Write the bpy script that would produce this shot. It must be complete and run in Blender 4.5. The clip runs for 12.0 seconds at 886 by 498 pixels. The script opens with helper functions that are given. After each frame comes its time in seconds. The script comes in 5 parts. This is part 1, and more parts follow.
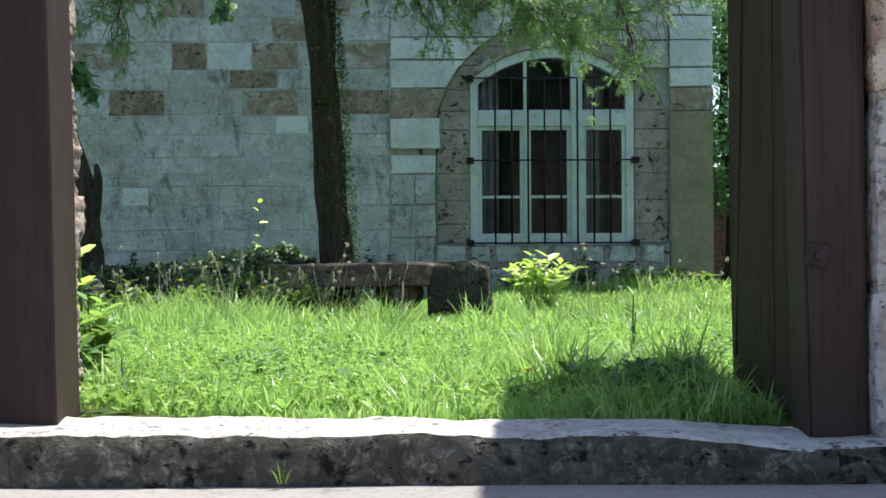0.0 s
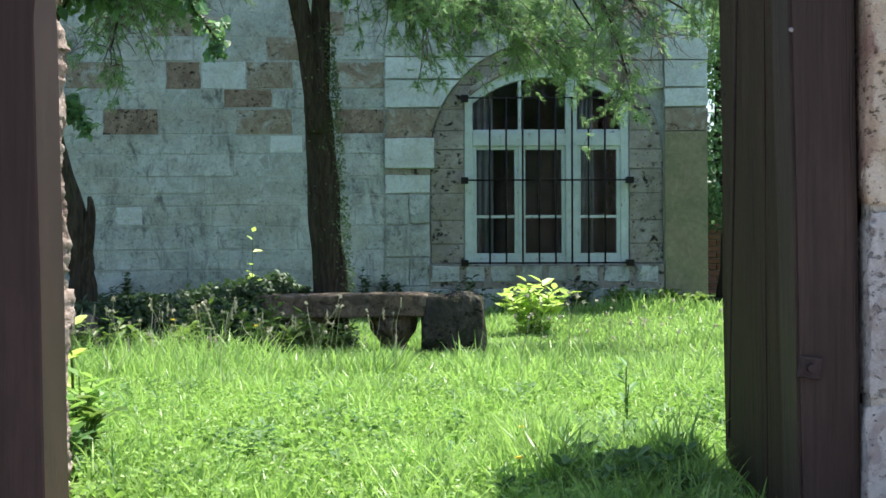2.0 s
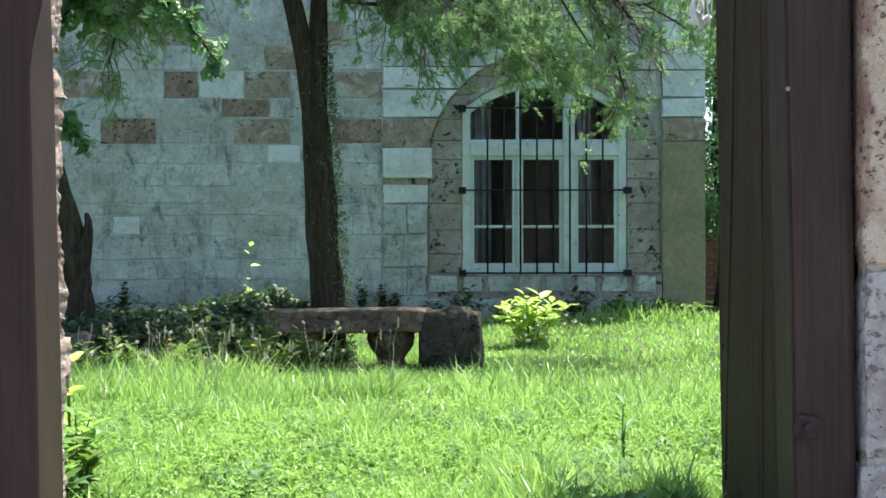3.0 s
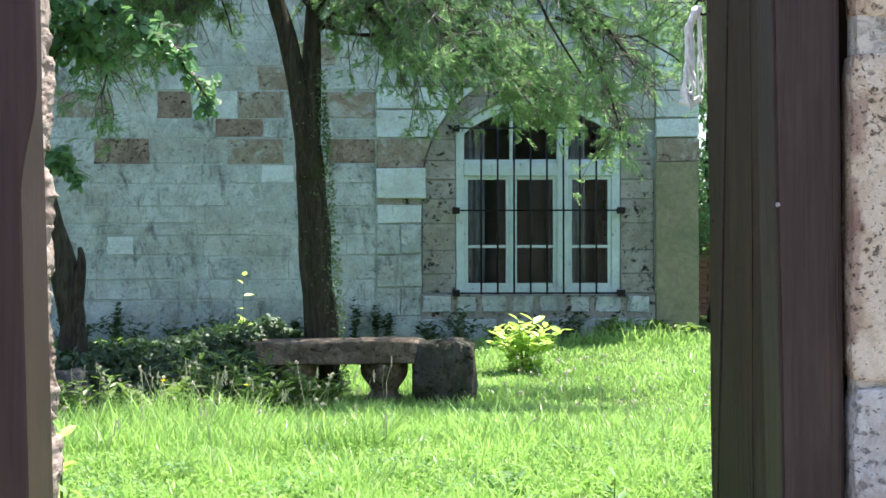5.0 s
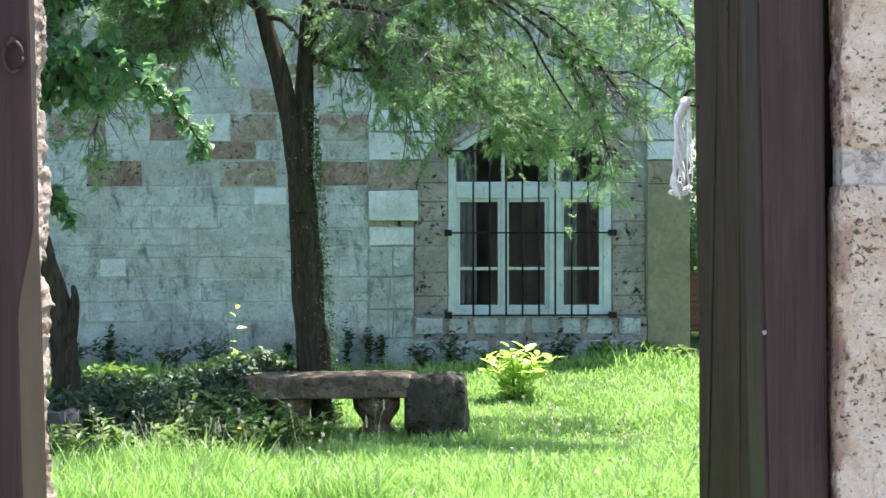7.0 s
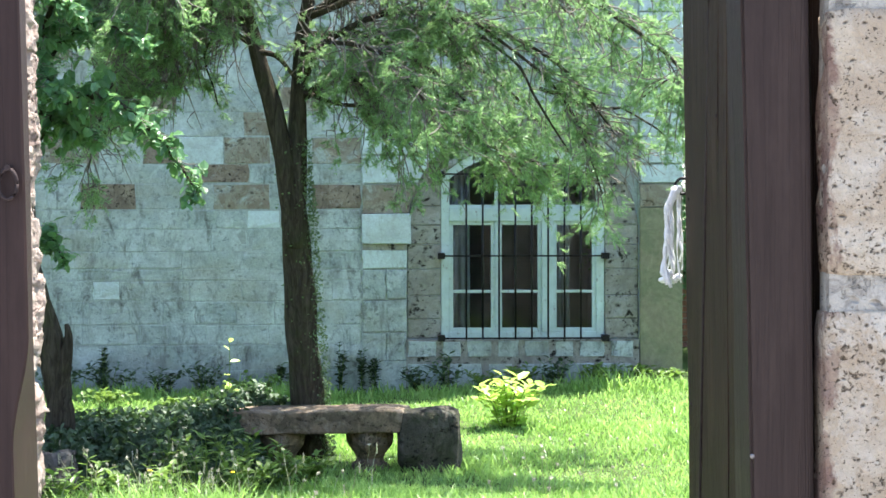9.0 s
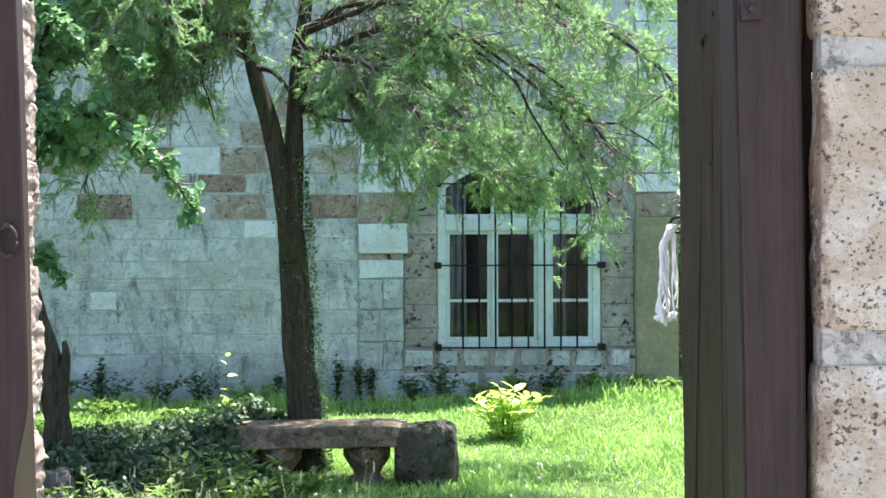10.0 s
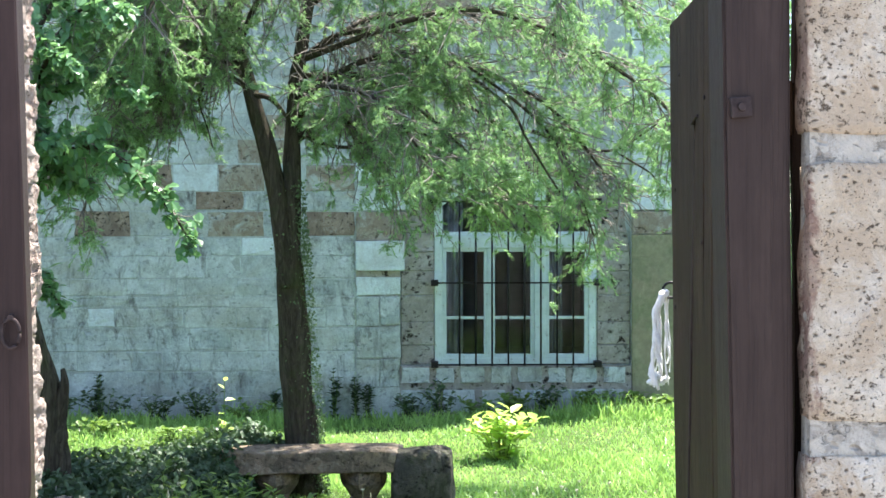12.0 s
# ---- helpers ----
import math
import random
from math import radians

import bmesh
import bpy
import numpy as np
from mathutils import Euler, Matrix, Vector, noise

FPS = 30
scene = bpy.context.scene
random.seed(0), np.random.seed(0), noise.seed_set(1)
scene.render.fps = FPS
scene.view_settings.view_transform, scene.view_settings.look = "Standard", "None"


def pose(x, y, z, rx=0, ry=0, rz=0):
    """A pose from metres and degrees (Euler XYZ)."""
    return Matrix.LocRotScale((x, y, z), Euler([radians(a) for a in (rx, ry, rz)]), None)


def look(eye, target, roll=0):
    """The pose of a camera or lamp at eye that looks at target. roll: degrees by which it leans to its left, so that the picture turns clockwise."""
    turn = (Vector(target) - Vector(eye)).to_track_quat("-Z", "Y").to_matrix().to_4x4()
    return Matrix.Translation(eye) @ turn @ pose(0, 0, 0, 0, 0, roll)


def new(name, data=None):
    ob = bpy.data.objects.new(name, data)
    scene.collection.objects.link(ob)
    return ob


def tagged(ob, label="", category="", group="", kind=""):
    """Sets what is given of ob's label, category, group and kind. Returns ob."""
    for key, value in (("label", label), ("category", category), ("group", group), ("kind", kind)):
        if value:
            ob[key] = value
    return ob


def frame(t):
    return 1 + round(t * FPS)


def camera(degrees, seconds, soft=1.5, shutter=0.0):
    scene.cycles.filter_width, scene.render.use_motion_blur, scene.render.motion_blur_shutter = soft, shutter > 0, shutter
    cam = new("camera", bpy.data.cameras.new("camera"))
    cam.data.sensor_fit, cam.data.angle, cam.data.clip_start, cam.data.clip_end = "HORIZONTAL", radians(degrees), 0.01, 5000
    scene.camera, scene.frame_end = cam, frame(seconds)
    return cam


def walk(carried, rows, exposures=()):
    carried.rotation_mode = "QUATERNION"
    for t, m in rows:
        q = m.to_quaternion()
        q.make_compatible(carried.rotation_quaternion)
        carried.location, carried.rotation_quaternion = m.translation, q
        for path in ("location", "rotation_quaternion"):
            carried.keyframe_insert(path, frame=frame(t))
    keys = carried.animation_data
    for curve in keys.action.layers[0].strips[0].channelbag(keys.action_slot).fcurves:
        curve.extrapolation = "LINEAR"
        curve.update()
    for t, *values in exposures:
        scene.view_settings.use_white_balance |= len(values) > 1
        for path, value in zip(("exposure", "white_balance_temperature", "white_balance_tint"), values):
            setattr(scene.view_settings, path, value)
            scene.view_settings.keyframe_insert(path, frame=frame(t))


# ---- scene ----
cam = camera(35.0, 12.0, soft=1.6)
PATH = [
    (0, (0.015, 0.042, 0.45), (0.013, 2.042, 0.453), -0.3),
    (0.5, (0.01, 0.025, 0.496), (0.01, 2.025, 0.497), -0.3),
    (1, (0.018, 0.046, 0.556), (0.019, 2.046, 0.556), -0.2),
    (1.5, (0.02, 0.044, 0.613), (0.023, 2.044, 0.612), -0.3),
    (2, (0.023, 0.055, 0.669), (0.028, 2.055, 0.668), -0.2),
    (2.5, (0.024, 0.051, 0.724), (0.031, 2.051, 0.722), -0.1),
    (3, (0.026, 0.056, 0.785), (0.034, 2.056, 0.781), -0.1),
    (5, (0.033, 0.051, 1.014), (0.049, 2.051, 1.005), -0.1),
    (5.5, (0.033, 0.039, 1.068), (0.052, 2.039, 1.058), -0.1),
    (6, (0.031, 0.033, 1.131), (0.053, 2.033, 1.119), -0.1),
    (6.5, (0.031, 0.021, 1.193), (0.056, 2.02, 1.181), -0.1),
    (7, (0.034, 0.013, 1.271), (0.061, 2.013, 1.256), -0.1),
    (9, (0.039, -0.012, 1.523), (0.075, 1.987, 1.504), -0.1),
    (9.5, (0.039, -0.02, 1.576), (0.076, 1.979, 1.556), -0.1),
    (10, (0.039, -0.033, 1.637), (0.08, 1.967, 1.615), -0.2),
    (10.5, (0.041, -0.044, 1.687), (0.082, 1.955, 1.665), -0.2),
    (11, (0.042, -0.058, 1.735), (0.085, 1.941, 1.712), -0.2),
    (11.5, (0.043, -0.07, 1.78), (0.087, 1.929, 1.757), -0.2),
    (12, (0.042, -0.085, 1.828), (0.087, 1.915, 1.803), -0.1),
]
walk(cam, [(t, look(eye, target, roll)) for t, eye, target, roll in PATH],
     exposures=[(0, 0.98, 6450, 13), (2.5, 1.22, 6450, 13), (5.5, 1.68, 6370, 14), (7, 1.81, 6370, 14), (9.5, 2.03, 6370, 14), (12, 2.0, 6370, 14)])

# ---- light ----
SUN = Vector((0.27, 0.20, 1.0)).normalized()
world = bpy.data.worlds.new("sky")
scene.world = world
world.use_nodes = True
wn = world.node_tree
sky = wn.nodes.new("ShaderNodeTexSky")
sky.sky_type = "NISHITA"
sky.sun_disc = False
sky.sun_elevation = math.asin(SUN.z)
sky.sun_rotation = math.atan2(SUN.x, SUN.y)
wn.nodes["Background"].inputs["Strength"].default_value = 0.11
wn.links.new(sky.outputs["Color"], wn.nodes["Background"].inputs["Color"])
sun = new("sun", bpy.data.lights.new("sun", "SUN"))
sun.data.energy, sun.data.angle, sun.data.color = 5.0, radians(0.55), (1.0, 0.95, 0.86)
sun.matrix_world = look(SUN * 40, (0, 0, 0))


# ---- materials ----
def material(name, rough=0.8, metal=0.0, spec=0.3):
    m = bpy.data.materials.new(name)
    m.use_nodes = True
    b = m.node_tree.nodes["Principled BSDF"]
    b.inputs["Roughness"].default_value = rough
    b.inputs["Metallic"].default_value = metal
    b.inputs["Specular IOR Level"].default_value = spec
    return m, m.node_tree, b


def place(nt, scale=(1, 1, 1), world_space=True):
    """Texture coordinates in metres, stretched by scale."""
    if world_space:
        src = nt.nodes.new("ShaderNodeNewGeometry").outputs["Position"]
    else:
        src = nt.nodes.new("ShaderNodeTexCoord").outputs["Object"]
    mp = nt.nodes.new("ShaderNodeMapping")
    mp.inputs["Scale"].default_value = scale
    nt.links.new(src, mp.inputs["Vector"])
    return mp.outputs["Vector"]


def noise_tex(nt, vec, scale, detail=4, rough=0.55, distort=0.0):
    n = nt.nodes.new("ShaderNodeTexNoise")
    n.inputs["Scale"].default_value, n.inputs["Detail"].default_value = scale, detail
    n.inputs["Roughness"].default_value, n.inputs["Distortion"].default_value = rough, distort
    nt.links.new(vec, n.inputs["Vector"])
    return n.outputs["Fac"]


def voronoi(nt, vec, scale, feature="F1"):
    n = nt.nodes.new("ShaderNodeTexVoronoi")
    n.feature = feature
    n.inputs["Scale"].default_value = scale
    nt.links.new(vec, n.inputs["Vector"])
    return n.outputs["Distance"]


def ramp(nt, fac, *stops):
    r = nt.nodes.new("ShaderNodeValToRGB")
    e = r.color_ramp.elements
    while len(e) < len(stops):
        e.new(0.5)
    for el, (p, c) in zip(e, stops):
        el.position, el.color = p, (*c, 1) if len(c) == 3 else c
    nt.links.new(fac, r.inputs["Fac"])
    return r.outputs["Color"]


def mix(nt, fac, a, b, mode="MIX"):
    n = nt.nodes.new("ShaderNodeMix")
    n.data_type, n.blend_type = "RGBA", mode
    for v, s in ((fac, n.inputs[0]), (a, n.inputs[6]), (b, n.inputs[7])):
        if isinstance(v, (int, float)):
            s.default_value = v
        elif isinstance(v, tuple):
            s.default_value = (*v, 1)
        else:
            nt.links.new(v, s)
    return n.outputs[2]


def bump(nt, b, height, strength=0.5, dist=0.01):
    n = nt.nodes.new("ShaderNodeBump")
    n.inputs["Strength"].default_value, n.inputs["Distance"].default_value = strength, dist
    nt.links.new(height, n.inputs["Height"])
    nt.links.new(n.outputs["Normal"], b.inputs["Normal"])


def grey(v):
    return (v, v, v)


def stone_material(name, low, high, stain, pits=0.0, stain_amount=0.5, grain=9.0, pit_size=26.0, relief=0.6, lime=None, lime_scale=5.0, mottle=None, mottle_scale=4.0, tint=None, gaps=0.26, edge=None):
    """Cut stone: a block tone that varies from piece to piece, soft blotches, dark streaks and pits."""
    m, nt, b = material(name, 0.9, spec=0.15)
    v = place(nt)
    info = nt.nodes.new("ShaderNodeObjectInfo").outputs["Random"]
    base = mix(nt, info, low, high)
    blot = noise_tex(nt, v, 2.2, 6, 0.65)
    col = mix(nt, ramp(nt, blot, (0.35, grey(0.0)), (0.7, grey(0.55))), base, tuple(min(1, c * 1.25) for c in high))
    if lime:
        left = noise_tex(nt, v, lime_scale, 7, 0.7, 0.8)
        col = mix(nt, ramp(nt, left, (0.5, grey(0.0)), (0.58, grey(0.85))), col, lime)
    if tint:
        wash = noise_tex(nt, place(nt, (1.0, 1.0, 1.6)), 1.4, 5, 0.65, 0.6)
        col = mix(nt, ramp(nt, wash, (0.46, grey(0.0)), (0.62, grey(0.6))), col, tint)
    if mottle:
        patchy = noise_tex(nt, v, mottle_scale, 9, 0.72, 0.9)
        col = mix(nt, ramp(nt, patchy, (0.485, grey(0.0)), (0.56, grey(0.88))), col, mottle)
    if edge:
        # Old brown paint smeared from the timber onto the edge of the stones.
        xyz = nt.nodes.new("ShaderNodeSeparateXYZ")
        nt.links.new(v, xyz.inputs[0])
        near = nt.nodes.new("ShaderNodeMapRange")
        near.inputs[1].default_value, near.inputs[2].default_value = edge, edge + 0.05
        near.inputs[3].default_value, near.inputs[4].default_value = 0.16, -0.16
        nt.links.new(xyz.outputs["X"], near.inputs[0])
        reach = nt.nodes.new("ShaderNodeMath")
        nt.links.new(noise_tex(nt, place(nt, (1, 1, 0.7)), 8.0, 6, 0.7, 0.5), reach.inputs[0])
        nt.links.new(near.outputs[0], reach.inputs[1])
        col = mix(nt, ramp(nt, reach.outputs[0], (0.52, grey(0.0)), (0.60, grey(0.85))), col, (0.22, 0.115, 0.095))
    spots = ramp(nt, noise_tex(nt, place(nt, (1.3, 1.3, 1.8)), 1.0, 3, 0.6), (0.38, grey(0.25)), (0.56, grey(1.0)))
    streak = noise_tex(nt, place(nt, (7, 7, 3.2)), 1.6, 6, 0.7, 0.6)
    col = mix(nt, mix(nt, 1.0, ramp(nt, streak, (0.52, grey(0.0)), (0.68, grey(stain_amount))), spots, "MULTIPLY"), col, stain)
    smear = noise_tex(nt, place(nt, (3.2, 3.2, 1.3)), 1.1, 8, 0.75, 1.2)
    col = mix(nt, mix(nt, 1.0, ramp(nt, smear, (0.5, grey(0.0)), (0.66, grey(stain_amount * 0.75))), spots, "MULTIPLY"), col, tuple(c * 1.5 for c in stain))
    fine = noise_tex(nt, v, grain * 5, 5, 0.7)
    col = mix(nt, 0.35, col, ramp(nt, fine, (0.3, grey(0.25)), (0.7, grey(1.0))), "MULTIPLY")
    h = fine
    if pits:
        warped = nt.nodes.new("ShaderNodeMix")
        warped.data_type = "VECTOR"
        warped.inputs[0].default_value = 0.06
        nt.links.new(place(nt, (1, 1, 1.5)), warped.inputs[4])
        n = nt.nodes.new("ShaderNodeTexNoise")
        n.inputs["Scale"].default_value = 14
        nt.links.new(v, n.inputs["Vector"])
        nt.links.new(n.outputs["Color"], warped.inputs[5])
        cell = voronoi(nt, warped.outputs[1], pit_size)
        where = noise_tex(nt, v, pit_size * 0.33, 3)
        hole = nt.nodes.new("ShaderNodeMath")
        hole.operation = "ADD"
        nt.links.new(cell, hole.inputs[0])
        nt.links.new(ramp(nt, where, (0.36, grey(gaps)), (0.56, grey(0.0))), hole.inputs[1])
        big = voronoi(nt, warped.outputs[1], pit_size * 0.3)
        ragged = noise_tex(nt, place(nt, (1, 1, 1.15)), pit_size * 0.62, 4, 0.65, 0.35)
        m1 = ramp(nt, hole.outputs[0], (0.10, grey(1.0)), (0.22, grey(0.0)))
        m2 = ramp(nt, big, (0.06, grey(1.0)), (0.2, grey(0.0)))
        thick = nt.nodes.new("ShaderNodeMath")
        thick.operation = "MULTIPLY_ADD"
        thick.inputs[1].default_value, thick.inputs[2].default_value = 0.35, -0.175
        nt.links.new(noise_tex(nt, v, 4.5, 3), thick.inputs[0])
        uneven = nt.nodes.new("ShaderNodeMath")
        nt.links.new(ragged, uneven.inputs[0])
        nt.links.new(thick.outputs[0], uneven.inputs[1])
        m3 = ramp(nt, uneven.outputs[0], (0.33, grey(1.0)), (0.41, grey(0.0)))
        mask = mix(nt, 1.0, mix(nt, 1.0, m1, m2, "LIGHTEN"), m3, "LIGHTEN")
        tone = noise_tex(nt, v, 7.0, 6, 0.7, 0.5)
        col = mix(nt, ramp(nt, tone, (0.42, grey(0.0)), (0.62, grey(0.75 * pits))), col, tuple(0.5 * a + 0.5 * b for a, b in zip(low, stain)))
        col = mix(nt, mix(nt, pits, (0, 0, 0), mask), col, tuple(c * 0.22 for c in stain))
        h = mix(nt, mask, fine, (0, 0, 0))
    nt.links.new(col, b.inputs["Base Color"])
    bump(nt, b, h, relief, 0.012)
    return m


M_ASHLAR = stone_material("pale_ashlar", (0.355, 0.432, 0.417), (0.525, 0.60, 0.58), (0.085, 0.088, 0.080), 0.35, 0.85, lime=(0.59, 0.685, 0.67), lime_scale=2.3, tint=(0.38, 0.40, 0.32))
M_WHITE = stone_material("fresh_ashlar", (0.57, 0.685, 0.69), (0.63, 0.74, 0.745), (0.36, 0.38, 0.36), 0.15, 0.5, tint=(0.46, 0.53, 0.50))
M_TAN = stone_material("tan_ashlar", (0.33, 0.33, 0.265), (0.38, 0.355, 0.28), (0.14, 0.105, 0.075), 0.7, 0.8, lime=(0.47, 0.54, 0.52), lime_scale=3.6, mottle=(0.27, 0.22, 0.165), mottle_scale=4.5)
M_BROWN = stone_material("brown_tufa", (0.26, 0.215, 0.165), (0.32, 0.27, 0.21), (0.085, 0.065, 0.05), 1.0, 0.9, pit_size=34, lime=(0.45, 0.48, 0.45), lime_scale=6.0, mottle=(0.20, 0.145, 0.10), mottle_scale=6.0)
M_INFILL = stone_material("grey_tufa", (0.29, 0.285, 0.25), (0.39, 0.38, 0.335), (0.11, 0.10, 0.08), 1.0, 0.6, pit_size=20, lime=(0.40, 0.41, 0.38), lime_scale=4.0)
M_MORTAR = stone_material("lime_mortar", (0.37, 0.42, 0.40), (0.37, 0.42, 0.40), (0.15, 0.16, 0.14), 0.0, 0.6, lime=(0.50, 0.58, 0.57), lime_scale=3.0)
M_OLIVE = stone_material("olive_render", (0.25, 0.25, 0.16), (0.25, 0.25, 0.16), (0.30, 0.28, 0.19), 0.0, 0.5, 4, mottle=(0.20, 0.215, 0.13), mottle_scale=2.2, tint=(0.27, 0.235, 0.165))
M_GATE = stone_material("gate_tufa", (0.63, 0.55, 0.425), (0.71, 0.635, 0.51), (0.36, 0.25, 0.16), 0.9, 0.5, 12, 105, 1.0, lime=(0.78, 0.72, 0.61), lime_scale=9.0, mottle=(0.56, 0.45, 0.315), mottle_scale=7.0, tint=(0.57, 0.465, 0.33), gaps=0.12, edge=0.83)
M_GATE_GREY = stone_material("gate_grey_stone", (0.54, 0.53, 0.51), (0.62, 0.61, 0.58), (0.30, 0.25, 0.225), 0.6, 0.5, 12, 70, 1.0, lime=(0.66, 0.645, 0.62), lime_scale=9.0, mottle=(0.42, 0.36, 0.33), mottle_scale=9.0, gaps=0.2)
M_GATE_MORTAR = stone_material("gate_mortar", (0.54, 0.51, 0.44), (0.54, 0.51, 0.44), (0.30, 0.27, 0.23), 0.35, 0.6, 9, 60, 1.0, mottle=(0.36, 0.33, 0.28), mottle_scale=11.0)
M_JAMB = stone_material("rubble", (0.43, 0.365, 0.31), (0.52, 0.455, 0.39), (0.26, 0.19, 0.155), 0.8, 0.7, 14, 60, 1.0, mottle=(0.33, 0.235, 0.19), mottle_scale=16.0)
M_BENCH = stone_material("bench_stone", (0.25, 0.187, 0.125), (0.315, 0.24, 0.165), (0.06, 0.055, 0.045), 0.6, 0.7, 10, 34, 0.9, lime=(0.40, 0.335, 0.25), lime_scale=8.0, mottle=(0.15, 0.125, 0.085), mottle_scale=7.0)
M_BOULDER = stone_material("mossy_block", (0.095, 0.09, 0.07), (0.12, 0.11, 0.085), (0.025, 0.026, 0.018), 0.9, 0.9, 10, 20, 1.0, lime=(0.15, 0.145, 0.115), lime_scale=9.0, mottle=(0.055, 0.065, 0.03), mottle_scale=6.0)
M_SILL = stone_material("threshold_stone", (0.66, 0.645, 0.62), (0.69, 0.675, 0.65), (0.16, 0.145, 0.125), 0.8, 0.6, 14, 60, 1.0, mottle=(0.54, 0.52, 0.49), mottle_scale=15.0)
# Moss and stains, with the shade of the face mixed into the tone.
M_KERB = stone_material("mossy_shaded_kerb_face", (0.115, 0.11, 0.09), (0.13, 0.12, 0.10), (0.02, 0.021, 0.015), 0.9, 1.0, 10, 34, 1.0, lime=(0.30, 0.285, 0.25), lime_scale=34.0, mottle=(0.055, 0.055, 0.04), mottle_scale=17.0)
M_PAVE = stone_material("paving", (0.27, 0.26, 0.25), (0.30, 0.29, 0.28), (0.22, 0.21, 0.19), 0.2, 0.4, 10, 60)
M_BRICK = stone_material("red_brick", (0.28, 0.13, 0.09), (0.38, 0.20, 0.15), (0.16, 0.12, 0.10), 0.0, 0.5)
M_SOIL = stone_material("soil_and_turf", (0.07, 0.115, 0.032), (0.07, 0.115, 0.032), (0.08, 0.08, 0.035), 0.0, 0.7, 12, relief=1.0)


def wood_material(name, a, b_, moss=None, rough=0.6, checks=0.75, relief=0.8):
    """Old stained timber with long vertical grain, checks and a little wear."""
    m, nt, b = material(name, rough, spec=0.2)
    g = noise_tex(nt, place(nt, (60, 60, 2.0)), 1.4, 6, 0.65, 0.4)
    col = ramp(nt, g, (0.3, a), (0.72, b_))
    wear = noise_tex(nt, place(nt, (5, 5, 1.5)), 1.5, 5, 0.7)
    col = mix(nt, ramp(nt, wear, (0.5, grey(0.0)), (0.75, grey(0.5))), col, tuple(c * 1.7 for c in b_))
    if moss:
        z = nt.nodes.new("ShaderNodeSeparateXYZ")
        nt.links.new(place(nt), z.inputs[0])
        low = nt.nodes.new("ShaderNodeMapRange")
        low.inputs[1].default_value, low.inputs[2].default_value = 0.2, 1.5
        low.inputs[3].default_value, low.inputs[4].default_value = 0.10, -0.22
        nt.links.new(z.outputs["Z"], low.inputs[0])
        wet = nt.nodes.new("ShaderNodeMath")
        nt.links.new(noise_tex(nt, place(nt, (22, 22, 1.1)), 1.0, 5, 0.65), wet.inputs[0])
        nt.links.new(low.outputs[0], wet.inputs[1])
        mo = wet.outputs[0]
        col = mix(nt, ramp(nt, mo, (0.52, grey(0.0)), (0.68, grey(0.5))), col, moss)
    crack = noise_tex(nt, place(nt, (26, 26, 0.55)), 1.2, 3, 0.5, 0.3)
    line = ramp(nt, crack, (0.478, grey(0.0)), (0.497, grey(1.0)), (0.516, grey(0.0)))
    col = mix(nt, mix(nt, checks, (0, 0, 0), line), col, (0.012, 0.009, 0.007))
    nt.links.new(col, b.inputs["Base Color"])
    bump(nt, b, mix(nt, line, g, (0, 0, 0)), relief, 0.010)
    return m


M_POST = wood_material("dark_brown_timber", (0.031, 0.0200, 0.0170), (0.051, 0.0345, 0.0285), None, 0.6, 0.12, 0.4)
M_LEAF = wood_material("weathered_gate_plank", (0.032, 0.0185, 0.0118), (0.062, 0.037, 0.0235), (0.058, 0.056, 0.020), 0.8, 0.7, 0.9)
M_POST_L = wood_material("painted_brown_timber", (0.026, 0.0152, 0.0135), (0.042, 0.0252, 0.0215), None, 0.6, 0.12, 0.25)


def plain(name, col, rough=0.6, metal=0.0, var=0.25, scale=18.0, relief=0.2):
    m, nt, b = material(name, rough, metal)
    n = noise_tex(nt, place(nt), scale, 5, 0.65)
    nt.links.new(ramp(nt, n, (0.3, tuple(c * (1 - var) for c in col)), (0.7, tuple(min(1, c * (1 + var)) for c in col))), b.inputs["Base Color"])
    bump(nt, b, n, relief, 0.004)
    return m


M_IRON = plain("black_iron", (0.012, 0.012, 0.013), 0.5, 0.4)
M_RUST = plain("rusty_iron", (0.052, 0.038, 0.036), 0.7, 0.5, 0.4, 60, 0.5)
M_STEEL = plain("worn_nail_steel", (0.26, 0.245, 0.235), 0.5, 0.8)
M_ROPE = plain("white_cotton_rag", (0.85, 0.84, 0.81), 0.95, 0, 0.1, 90, 0.8)


def worn_paint():
    """Old pale green oil paint, flaked to grey wood in small scales and dirty in places."""
    m, nt, b = material("pale_green_paint", 0.55)
    v = place(nt)
    tone = noise_tex(nt, v, 9.0, 6, 0.65)
    col = ramp(nt, tone, (0.3, (0.42, 0.53, 0.51)), (0.7, (0.56, 0.68, 0.66)))
    flake = noise_tex(nt, place(nt, (1.6, 1.6, 0.6)), 22.0, 7, 0.75, 0.4)
    chips = ramp(nt, flake, (0.60, grey(0.0)), (0.64, grey(0.85)))
    col = mix(nt, chips, col, (0.20, 0.17, 0.14))
    nt.links.new(col, b.inputs["Base Color"])
    bump(nt, b, mix(nt, chips, (1, 1, 1), (0, 0, 0)), 0.4, 0.003)
    return m


M_PAINT = worn_paint()
M_ROOM = plain("dim_interior_plaster", (0.30, 0.31, 0.33), 0.9, 0, 0.3, 3)
M_CURTAIN = plain("grey_curtain", (0.28, 0.29, 0.31), 0.9, 0, 0.3, 7)


